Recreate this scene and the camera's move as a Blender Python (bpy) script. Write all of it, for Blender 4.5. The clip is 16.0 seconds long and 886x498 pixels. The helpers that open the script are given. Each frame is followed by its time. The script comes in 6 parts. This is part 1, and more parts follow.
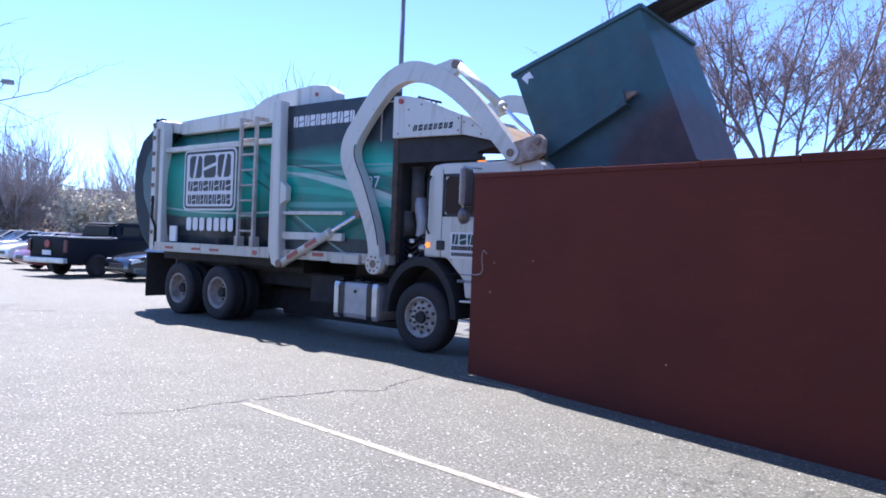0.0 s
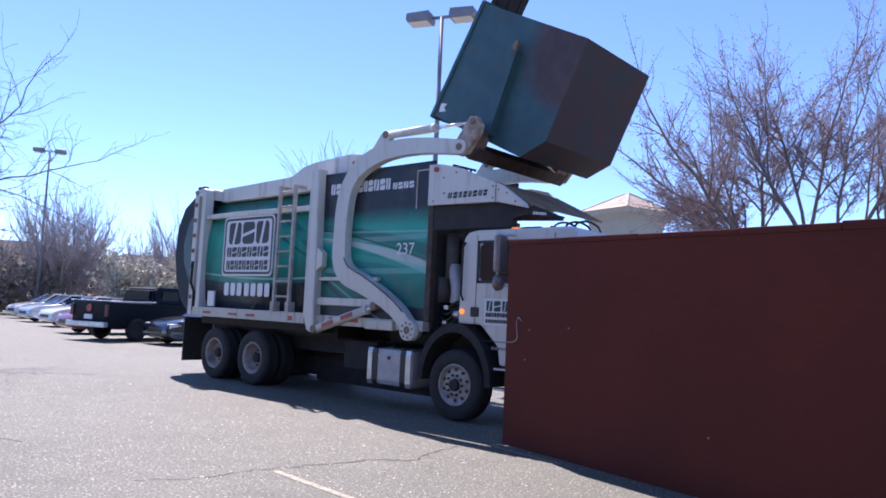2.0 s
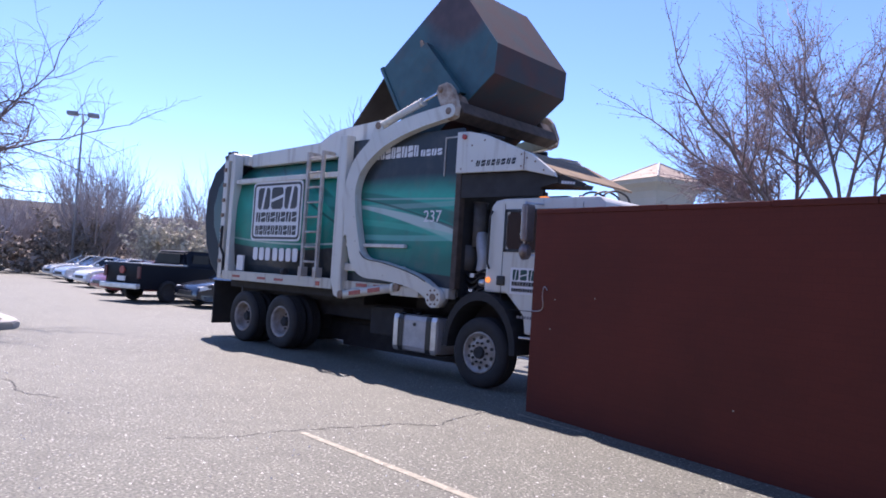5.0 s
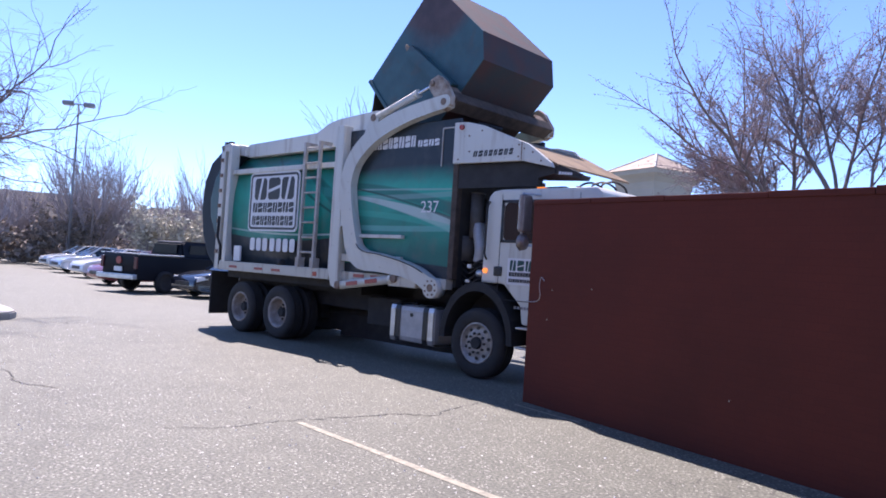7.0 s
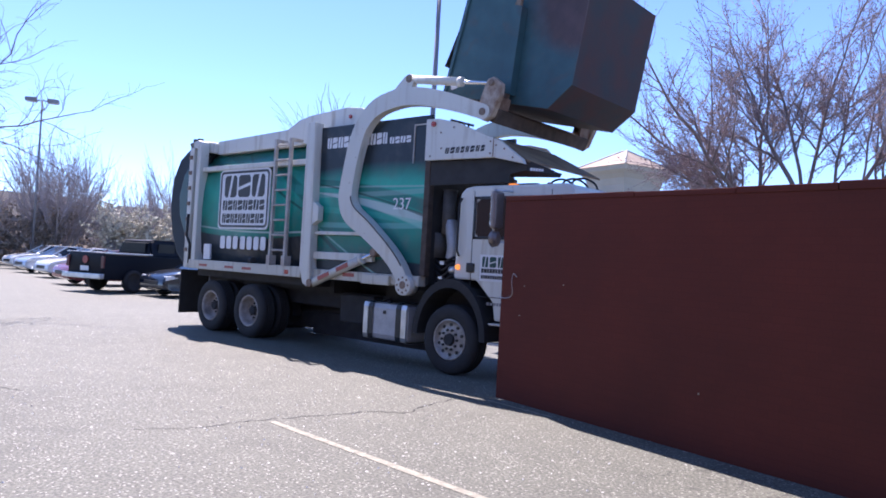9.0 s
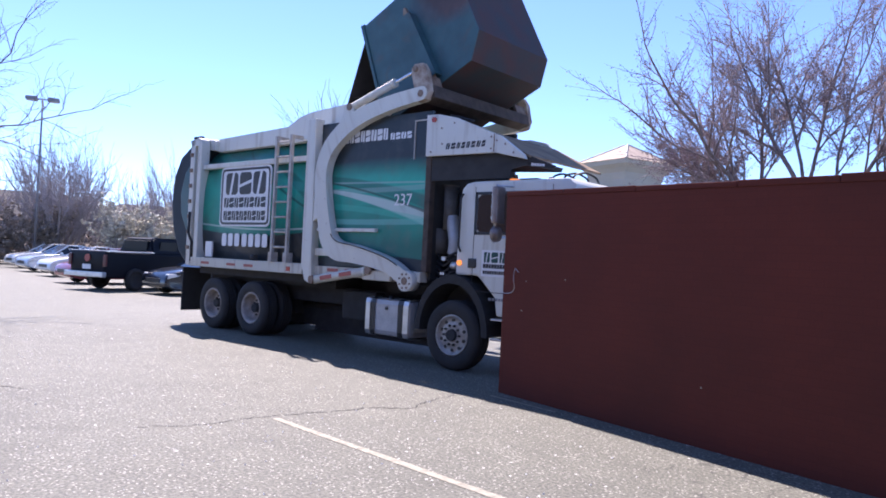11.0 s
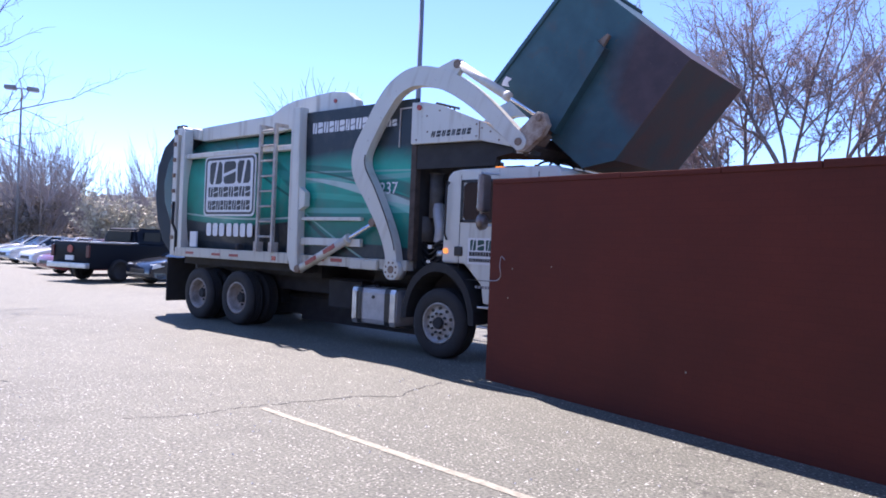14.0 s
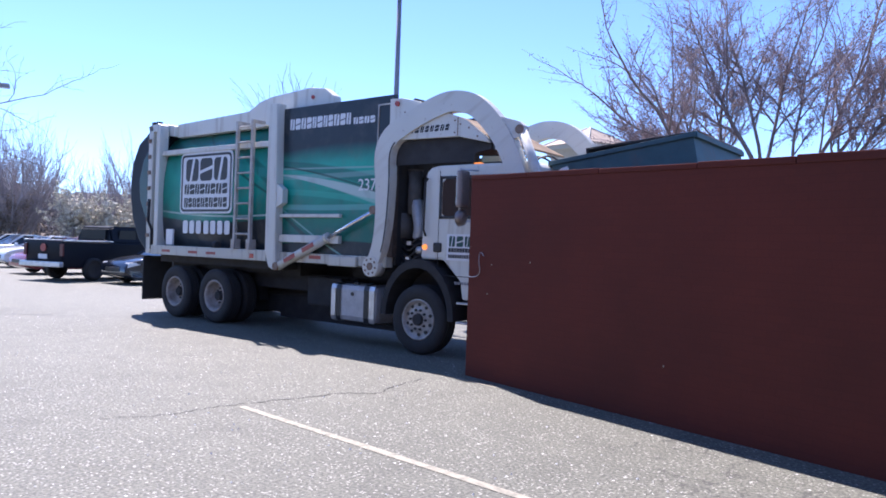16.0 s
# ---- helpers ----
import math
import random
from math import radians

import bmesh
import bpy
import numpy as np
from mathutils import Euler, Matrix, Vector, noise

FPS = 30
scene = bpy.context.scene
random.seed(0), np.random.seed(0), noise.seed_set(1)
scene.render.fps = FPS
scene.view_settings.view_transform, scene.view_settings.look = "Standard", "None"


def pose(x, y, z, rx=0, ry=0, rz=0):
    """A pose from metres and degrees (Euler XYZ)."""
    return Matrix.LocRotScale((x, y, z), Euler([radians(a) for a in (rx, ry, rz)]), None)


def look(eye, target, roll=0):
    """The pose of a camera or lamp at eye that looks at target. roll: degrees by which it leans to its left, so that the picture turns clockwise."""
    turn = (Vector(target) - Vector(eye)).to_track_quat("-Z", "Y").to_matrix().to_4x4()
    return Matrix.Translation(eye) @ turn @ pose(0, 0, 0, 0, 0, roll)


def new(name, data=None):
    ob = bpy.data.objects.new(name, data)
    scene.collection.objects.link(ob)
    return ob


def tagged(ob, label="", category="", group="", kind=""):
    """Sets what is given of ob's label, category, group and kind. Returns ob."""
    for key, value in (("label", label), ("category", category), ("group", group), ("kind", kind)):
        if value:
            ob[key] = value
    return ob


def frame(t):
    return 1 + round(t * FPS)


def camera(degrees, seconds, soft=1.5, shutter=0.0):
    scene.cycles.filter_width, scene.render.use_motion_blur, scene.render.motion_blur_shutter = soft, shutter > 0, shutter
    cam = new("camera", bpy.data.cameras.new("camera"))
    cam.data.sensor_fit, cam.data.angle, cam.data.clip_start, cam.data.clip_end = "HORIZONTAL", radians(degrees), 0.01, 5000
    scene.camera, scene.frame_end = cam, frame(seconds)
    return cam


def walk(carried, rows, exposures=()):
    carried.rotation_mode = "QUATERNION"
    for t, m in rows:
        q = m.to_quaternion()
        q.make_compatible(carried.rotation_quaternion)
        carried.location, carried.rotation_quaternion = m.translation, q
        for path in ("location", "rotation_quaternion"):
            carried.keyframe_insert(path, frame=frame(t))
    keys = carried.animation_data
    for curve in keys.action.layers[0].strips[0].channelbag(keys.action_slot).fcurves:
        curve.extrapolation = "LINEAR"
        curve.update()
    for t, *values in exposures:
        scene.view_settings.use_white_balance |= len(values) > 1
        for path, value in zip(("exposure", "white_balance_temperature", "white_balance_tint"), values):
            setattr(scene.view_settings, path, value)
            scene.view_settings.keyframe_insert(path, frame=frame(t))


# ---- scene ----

import collections

# camera, held in the hand at one spot and turned to follow the lift
cam = camera(63.09, 16.0, soft=1.75)
PATH = [
    (0, pose(6.837, -8.176, 1.623, 89.59, -2.22, 38.13)),
    (0.5, pose(6.837, -8.176, 1.623, 92.13, -2.15, 38.06)),
    (1, pose(6.837, -8.176, 1.623, 92.96, -2.41, 38.80)),
    (1.5, pose(6.837, -8.176, 1.623, 93.80, -2.65, 39.43)),
    (2, pose(6.837, -8.176, 1.623, 94.75, -2.60, 40.84)),
    (2.5, pose(6.837, -8.176, 1.623, 95.21, -2.36, 42.15)),
    (3, pose(6.837, -8.176, 1.623, 94.36, -2.82, 43.09)),
    (3.5, pose(6.837, -8.176, 1.623, 92.92, -3.07, 41.88)),
    (4, pose(6.837, -8.176, 1.623, 92.75, -3.50, 42.65)),
    (6.5, pose(6.837, -8.176, 1.623, 91.26, -3.51, 42.88)),
    (7, pose(6.837, -8.176, 1.623, 91.36, -3.66, 42.69)),
    (7.5, pose(6.837, -8.176, 1.623, 91.03, -3.77, 41.92)),
    (8, pose(6.837, -8.176, 1.623, 91.05, -3.45, 41.52)),
    (8.5, pose(6.837, -8.176, 1.623, 91.17, -3.04, 41.20)),
    (9, pose(6.837, -8.176, 1.623, 91.24, -3.23, 40.51)),
    (11.5, pose(6.837, -8.176, 1.623, 90.86, -2.76, 40.67)),
    (12, pose(6.837, -8.176, 1.623, 90.98, -3.05, 40.64)),
    (12.5, pose(6.837, -8.176, 1.623, 90.56, -3.00, 40.36)),
    (13, pose(6.837, -8.176, 1.623, 90.31, -2.85, 40.18)),
    (13.5, pose(6.837, -8.176, 1.623, 90.11, -2.46, 39.73)),
    (14, pose(6.837, -8.176, 1.623, 90.00, -2.33, 39.55)),
    (14.5, pose(6.837, -8.176, 1.623, 90.25, -2.17, 39.36)),
    (15, pose(6.837, -8.176, 1.623, 90.25, -2.35, 39.04)),
    (15.5, pose(6.837, -8.176, 1.623, 90.35, -2.40, 38.38)),
    (16, pose(6.837, -8.176, 1.623, 89.77, -1.99, 37.89)),
]
walk(cam, PATH, [(0, 1.30, 5600, 21), (1.5, 1.17, 5850, 24), (2.5, 0.77, 5900, 26), (3, 0.72, 5900, 27), (4, 0.85, 6000, 27), (6.5, 1.02, 6000, 26), (9, 1.12, 5900, 25), (12, 1.19, 6000, 26), (14, 1.23, 5950, 25), (16, 1.17, 5750, 22)])

# ---- light: clear noon sky, sun high behind the truck ----
world = bpy.data.worlds.new("sky")
scene.world = world
world.use_nodes = True
SUN = Vector((-0.60, 0.295, 1.0)).normalized()
sky = world.node_tree.nodes.new("ShaderNodeTexSky")
sky.sky_type = "NISHITA"
sky.sun_disc = False
sky.sun_elevation = math.asin(SUN.z)
sky.sun_rotation = math.atan2(SUN.x, SUN.y)
sky.altitude = 3500
sky.air_density = 1.0
sky.dust_density = 0.1
sky.ozone_density = 5.0
world.node_tree.links.new(sky.outputs[0], world.node_tree.nodes["Background"].inputs[0])
world.node_tree.nodes["Background"].inputs[1].default_value = 0.14
sun_data = bpy.data.lights.new("sun", "SUN")
sun_data.energy, sun_data.angle, sun_data.color = 5.0, radians(0.5), (1.0, 0.90, 0.78)
sun = new("sun", sun_data)
sun.matrix_basis = look(SUN * 50, (0, 0, 0))


# ---- materials ----
def nodes_of(m):
    m.use_nodes = True
    nt = m.node_tree
    return nt, nt.nodes, nt.links, nt.nodes["Principled BSDF"]


def mat(name, col, rough=0.6, metal=0.0, vary=0.25, scale=4.0, fine=60.0, bump=0.15, dirt=None, emit=0.0):
    """Painted, rubber, metal or mineral surface with stains at one scale and grain at another."""
    m = bpy.data.materials.new(name)
    nt, nd, ln, bs = nodes_of(m)
    tc = nd.new("ShaderNodeTexCoord")
    n1, n2 = nd.new("ShaderNodeTexNoise"), nd.new("ShaderNodeTexNoise")
    n1.inputs["Scale"].default_value, n1.inputs["Detail"].default_value = scale, 6
    n2.inputs["Scale"].default_value, n2.inputs["Detail"].default_value = fine, 4
    for n in (n1, n2):
        ln.new(tc.outputs["Object"], n.inputs["Vector"])
    ramp = nd.new("ShaderNodeValToRGB")
    ramp.color_ramp.elements[0].position, ramp.color_ramp.elements[1].position = 0.3, 0.7
    dk = dirt or tuple(c * (1 - vary) for c in col)
    ramp.color_ramp.elements[0].color = (*dk, 1)
    ramp.color_ramp.elements[1].color = (*col, 1)
    mix = nd.new("ShaderNodeMix")
    mix.data_type, mix.blend_type = "RGBA", "MULTIPLY"
    mix.inputs[0].default_value = 0.35
    add = nd.new("ShaderNodeMath")
    add.operation = "ADD"
    add.inputs[1].default_value = 0.25
    sub = nd.new("ShaderNodeMath")
    sub.operation = "MULTIPLY"
    sub.inputs[1].default_value = 0.3
    ln.new(n2.outputs[0], sub.inputs[0])
    ln.new(n1.outputs[0], add.inputs[0])
    fac = nd.new("ShaderNodeMath")
    fac.operation = "ADD"
    ln.new(n1.outputs[0], fac.inputs[0])
    ln.new(sub.outputs[0], fac.inputs[1])
    shift = nd.new("ShaderNodeMath")
    shift.operation = "SUBTRACT"
    shift.inputs[1].default_value = 0.1
    ln.new(fac.outputs[0], shift.inputs[0])
    ln.new(shift.outputs[0], ramp.inputs[0])
    ln.new(ramp.outputs[0], bs.inputs["Base Color"])
    bs.inputs["Roughness"].default_value, bs.inputs["Metallic"].default_value = rough, metal
    bp = nd.new("ShaderNodeBump")
    bp.inputs["Strength"].default_value, bp.inputs["Distance"].default_value = bump, 0.01
    ln.new(n2.outputs[0], bp.inputs["Height"])
    ln.new(bp.outputs[0], bs.inputs["Normal"])
    if emit:
        bs.inputs["Emission Color"].default_value = (*col, 1)
        bs.inputs["Emission Strength"].default_value = emit
    return m


def math_node(nd, ln, op, a, b=None):
    n = nd.new("ShaderNodeMath")
    n.operation = op
    for i, v in enumerate((a, b)):
        if v is None:
            continue
        if isinstance(v, (int, float)):
            n.inputs[i].default_value = v
        else:
            ln.new(v, n.inputs[i])
    return n.outputs[0]


def mix_col(nd, ln, fac, a, b):
    n = nd.new("ShaderNodeMix")
    n.data_type = "RGBA"
    if isinstance(fac, (int, float)):
        n.inputs[0].default_value = fac
    else:
        ln.new(fac, n.inputs[0])
    for sock, v in ((n.inputs[6], a), (n.inputs[7], b)):
        if isinstance(v, tuple):
            sock.default_value = (*v, 1)
        else:
            ln.new(v, sock)
    return n.outputs[2]


def ramp_node(nd, ln, fac, stops):
    r = nd.new("ShaderNodeValToRGB")
    while len(r.color_ramp.elements) < len(stops):
        r.color_ramp.elements.new(0.5)
    for e, (p, c) in zip(r.color_ramp.elements, stops):
        e.position = p
        e.color = (*c, 1) if isinstance(c, tuple) else (c, c, c, 1)
    ln.new(fac, r.inputs[0])
    return r.outputs[0]


def noise_node(nd, ln, vec, scale, detail=5.0, dist=0.0):
    n = nd.new("ShaderNodeTexNoise")
    n.inputs["Scale"].default_value, n.inputs["Detail"].default_value, n.inputs["Distortion"].default_value = scale, detail, dist
    ln.new(vec, n.inputs["Vector"])
    return n.outputs[0]


def painted_steel(name, col, stain, amount, rough=0.45):
    """Smooth paint with faint broad tone, run-down dirt in streaks and small rust chips."""
    m = bpy.data.materials.new(name)
    nt, nd, ln, bs = nodes_of(m)
    tc = nd.new("ShaderNodeTexCoord").outputs["Object"]
    mp = nd.new("ShaderNodeMapping")
    mp.inputs["Scale"].default_value = (7.0, 7.0, 0.7)
    ln.new(tc, mp.inputs["Vector"])
    broad = noise_node(nd, ln, tc, 0.9, 3)
    streak = noise_node(nd, ln, mp.outputs[0], 1.0, 6, 0.3)
    chip = noise_node(nd, ln, tc, 19, 9)
    grain = noise_node(nd, ln, tc, 120, 2)
    c = mix_col(nd, ln, ramp_node(nd, ln, broad, [(0.3, 0.0), (0.7, 1.0)]), tuple(0.9 * v for v in col), col)
    c = mix_col(nd, ln, ramp_node(nd, ln, streak, [(0.54, 0.0), (0.74, amount)]), c, stain)
    c = mix_col(nd, ln, ramp_node(nd, ln, chip, [(0.68, 0.0), (0.74, 0.6)]), c, (0.20, 0.13, 0.09))
    ln.new(c, bs.inputs["Base Color"])
    bs.inputs["Roughness"].default_value = rough
    bp = nd.new("ShaderNodeBump")
    bp.inputs["Strength"].default_value, bp.inputs["Distance"].default_value = 0.05, 0.004
    ln.new(grain, bp.inputs["Height"])
    ln.new(bp.outputs[0], bs.inputs["Normal"])
    return m


def asphalt():
    m = bpy.data.materials.new("worn asphalt")
    nt, nd, ln, bs = nodes_of(m)
    tc = nd.new("ShaderNodeTexCoord").outputs["Object"]
    big = noise_node(nd, ln, tc, 0.22, 6)
    mid = noise_node(nd, ln, tc, 2.2, 6)
    grain = noise_node(nd, ln, tc, 38, 5)
    v = nd.new("ShaderNodeTexVoronoi")
    v.inputs["Scale"].default_value = 42
    ln.new(tc, v.inputs["Vector"])
    base = ramp_node(nd, ln, math_node(nd, ln, "ADD", math_node(nd, ln, "MULTIPLY", big, 0.5), math_node(nd, ln, "MULTIPLY", mid, 0.5)),
                     [(0.3, (0.111, 0.113, 0.087)), (0.5, (0.160, 0.163, 0.126)), (0.7, (0.192, 0.195, 0.150))])
    col = mix_col(nd, ln, ramp_node(nd, ln, grain, [(0.40, 0.0), (0.60, 0.72)]), base, (0.045, 0.042, 0.036))
    # pale stones laid open by wear
    sep = nd.new("ShaderNodeSeparateColor")
    ln.new(v.outputs["Color"], sep.inputs[0])
    stone = math_node(nd, ln, "GREATER_THAN", sep.outputs[0], 0.80)
    core = math_node(nd, ln, "LESS_THAN", v.outputs["Distance"], 0.38)
    col = mix_col(nd, ln, math_node(nd, ln, "MULTIPLY", math_node(nd, ln, "MULTIPLY", stone, core), 0.75), col, (0.44, 0.43, 0.37))
    # scattered near-white chips: sun sparkle put into the colour
    w = nd.new("ShaderNodeTexVoronoi")
    w.inputs["Scale"].default_value = 9.0
    ln.new(tc, w.inputs["Vector"])
    sp2 = nd.new("ShaderNodeSeparateColor")
    ln.new(w.outputs["Color"], sp2.inputs[0])
    chip = math_node(nd, ln, "MULTIPLY", math_node(nd, ln, "GREATER_THAN", sp2.outputs[1], 0.66), math_node(nd, ln, "LESS_THAN", w.outputs["Distance"], 0.10))
    col = mix_col(nd, ln, chip, col, (0.66, 0.64, 0.60))
    # hairline cracks
    cr = nd.new("ShaderNodeTexVoronoi")
    cr.feature = "DISTANCE_TO_EDGE"
    cr.inputs["Scale"].default_value = 0.33
    warp = nd.new("ShaderNodeVectorMath")
    warp.operation = "ADD"
    nz = nd.new("ShaderNodeTexNoise")
    nz.inputs["Scale"].default_value, nz.inputs["Detail"].default_value = 1.4, 8
    ln.new(tc, nz.inputs["Vector"])
    ln.new(tc, warp.inputs[0])
    ln.new(nz.outputs["Color"], warp.inputs[1])
    ln.new(warp.outputs[0], cr.inputs["Vector"])
    crack = math_node(nd, ln, "MULTIPLY", math_node(nd, ln, "LESS_THAN", cr.outputs["Distance"], 0.0022), math_node(nd, ln, "GREATER_THAN", big, 0.54))
    col = mix_col(nd, ln, math_node(nd, ln, "MULTIPLY", crack, 0.55), col, (0.03, 0.028, 0.027))
    ln.new(col, bs.inputs["Base Color"])
    bs.inputs["Roughness"].default_value = 0.72
    bp = nd.new("ShaderNodeBump")
    bp.inputs["Strength"].default_value, bp.inputs["Distance"].default_value = 0.8, 0.015
    ln.new(grain, bp.inputs["Height"])
    ln.new(bp.outputs[0], bs.inputs["Normal"])
    return m


def red_masonry():
    m = bpy.data.materials.new("red painted masonry")
    nt, nd, ln, bs = nodes_of(m)
    tc = nd.new("ShaderNodeTexCoord").outputs["Object"]
    mp = nd.new("ShaderNodeMapping")
    mp.inputs["Rotation"].default_value = (radians(90), 0, 0)
    ln.new(tc, mp.inputs["Vector"])
    br = nd.new("ShaderNodeTexBrick")
    br.inputs["Scale"].default_value = 1.0
    br.inputs["Brick Width"].default_value, br.inputs["Row Height"].default_value = 0.205, 0.0675
    br.inputs["Mortar Size"].default_value, br.inputs["Mortar Smooth"].default_value = 0.004, 0.4
    br.inputs["Color1"].default_value = (0.140, 0.034, 0.023, 1)
    br.inputs["Color2"].default_value = (0.130, 0.032, 0.022, 1)
    br.inputs["Mortar"].default_value = (0.122, 0.030, 0.021, 1)
    ln.new(mp.outputs[0], br.inputs["Vector"])
    big = noise_node(nd, ln, tc, 0.7, 6)
    fine = noise_node(nd, ln, tc, 40, 4)
    col = mix_col(nd, ln, ramp_node(nd, ln, big, [(0.35, 0.0), (0.7, 0.5)]), br.outputs["Color"], (0.070, 0.024, 0.018))
    col = mix_col(nd, ln, math_node(nd, ln, "MULTIPLY", fine, 0.25), col, (0.038, 0.016, 0.011))
    ln.new(col, bs.inputs["Base Color"])
    bs.inputs["Roughness"].default_value = 0.9
    bs.inputs["Specular IOR Level"].default_value = 0.25
    bp = nd.new("ShaderNodeBump")
    bp.inputs["Strength"].default_value, bp.inputs["Distance"].default_value = 0.18, 0.004
    bp.invert = True
    ln.new(br.outputs["Fac"], bp.inputs["Height"])
    ln.new(bp.outputs[0], bs.inputs["Normal"])
    return m


def body_graphic(name, low, high, streaks):
    """Vinyl wrap: black at foot and head, green between, pale swooshes. low, high: heights of the two fades."""
    m = bpy.data.materials.new(name)
    nt, nd, ln, bs = nodes_of(m)
    tc = nd.new("ShaderNodeTexCoord").outputs["Object"]
    sep = nd.new("ShaderNodeSeparateXYZ")
    ln.new(tc, sep.inputs[0])
    x, z = sep.outputs[0], sep.outputs[2]
    bend = math_node(nd, ln, "MULTIPLY", math_node(nd, ln, "SINE", math_node(nd, ln, "MULTIPLY", x, 0.9)), 0.10)
    zz = math_node(nd, ln, "ADD", z, bend)
    cloud = noise_node(nd, ln, tc, 0.9, 4, 1.5)
    green = ramp_node(nd, ln, math_node(nd, ln, "ADD", math_node(nd, ln, "MULTIPLY", math_node(nd, ln, "SUBTRACT", zz, 1.5), 0.3), math_node(nd, ln, "MULTIPLY", cloud, 0.35)),
                      [(0.25, (0.008, 0.14, 0.11)), (0.45, (0.010, 0.31, 0.225)), (0.6, (0.025, 0.43, 0.32)), (0.8, (0.010, 0.16, 0.135))])
    dark = (0.018, 0.028, 0.036)
    f_low = ramp_node(nd, ln, math_node(nd, ln, "ADD", math_node(nd, ln, "SUBTRACT", zz, low), 0.5), [(0.49, 1.0), (0.51, 0.0)])
    col = mix_col(nd, ln, f_low, green, dark)
    f_hi = ramp_node(nd, ln, math_node(nd, ln, "ADD", math_node(nd, ln, "MULTIPLY", math_node(nd, ln, "SUBTRACT", zz, high), 0.8), 0.5), [(0.3, 0.0), (0.6, 1.0)])
    col = mix_col(nd, ln, f_hi, col, dark)
    for z0, slope, curve, xc, width, taper, strength, tint in streaks:
        dx = math_node(nd, ln, "SUBTRACT", x, xc)
        broad = math_node(nd, ln, "MULTIPLY", math_node(nd, ln, "MAXIMUM", math_node(nd, ln, "ADD", math_node(nd, ln, "MULTIPLY", dx, taper), 1.0), 0.12), width * 2)
        line = math_node(nd, ln, "ADD", math_node(nd, ln, "MULTIPLY", dx, slope), math_node(nd, ln, "ADD", math_node(nd, ln, "MULTIPLY", math_node(nd, ln, "MULTIPLY", dx, dx), curve), z0))
        away = math_node(nd, ln, "ABSOLUTE", math_node(nd, ln, "SUBTRACT", z, line))
        f = math_node(nd, ln, "MULTIPLY", ramp_node(nd, ln, math_node(nd, ln, "DIVIDE", away, broad), [(0.35, 1.0), (0.5, 0.0)]), strength)
        col = mix_col(nd, ln, f, col, tint)
    dirt = noise_node(nd, ln, tc, 3.5, 7)
    col = mix_col(nd, ln, ramp_node(nd, ln, dirt, [(0.5, 0.0), (0.8, 0.35)]), col, (0.16, 0.14, 0.12))
    ln.new(col, bs.inputs["Base Color"])
    bs.inputs["Roughness"].default_value = 0.38
    bs.inputs["Specular IOR Level"].default_value = 0.35
    return m


def dumpster_paint():
    m = bpy.data.materials.new("rusty green dumpster paint")
    nt, nd, ln, bs = nodes_of(m)
    tc = nd.new("ShaderNodeTexCoord").outputs["Object"]
    a = noise_node(nd, ln, tc, 1.1, 7, 0.6)
    b = noise_node(nd, ln, tc, 4.0, 6)
    sep = nd.new("ShaderNodeSeparateXYZ")
    ln.new(tc, sep.inputs[0])
    green = ramp_node(nd, ln, b, [(0.3, (0.030, 0.080, 0.092)), (0.7, (0.044, 0.112, 0.126))])
    # rust spreads from the corner of front and foot
    ex = math_node(nd, ln, "SUBTRACT", sep.outputs[0], 2.2)
    ez = math_node(nd, ln, "ADD", sep.outputs[2], 0.95)
    reach = math_node(nd, ln, "SQRT", math_node(nd, ln, "ADD", math_node(nd, ln, "MULTIPLY", ex, ex), math_node(nd, ln, "MULTIPLY", ez, ez)))
    reach = math_node(nd, ln, "ADD", reach, math_node(nd, ln, "MULTIPLY", a, -0.9))
    rust = ramp_node(nd, ln, b, [(0.35, (0.062, 0.027, 0.026)), (0.7, (0.098, 0.046, 0.042))])
    col = mix_col(nd, ln, ramp_node(nd, ln, reach, [(0.42, 0.9), (0.78, 0.0)]), green, rust)
    spots = noise_node(nd, ln, tc, 2.6, 8, 1.0)
    col = mix_col(nd, ln, ramp_node(nd, ln, spots, [(0.54, 0.0), (0.76, 0.45)]), col, (0.100, 0.062, 0.052))
    chips = noise_node(nd, ln, tc, 30, 8)
    col = mix_col(nd, ln, ramp_node(nd, ln, chips, [(0.66, 0.0), (0.72, 0.6)]), col, (0.14, 0.085, 0.06))
    ln.new(col, bs.inputs["Base Color"])
    bs.inputs["Roughness"].default_value = 0.55
    bp = nd.new("ShaderNodeBump")
    bp.inputs["Strength"].default_value, bp.inputs["Distance"].default_value = 0.25, 0.03
    ln.new(a, bp.inputs["Height"])
    ln.new(bp.outputs[0], bs.inputs["Normal"])
    return m


def glass_mat(name, tint):
    m = bpy.data.materials.new(name)
    nt, nd, ln, bs = nodes_of(m)
    bs.inputs["Base Color"].default_value = (*tint, 1)
    bs.inputs["Roughness"].default_value = 0.06
    bs.inputs["Specular IOR Level"].default_value = 0.8
    return m


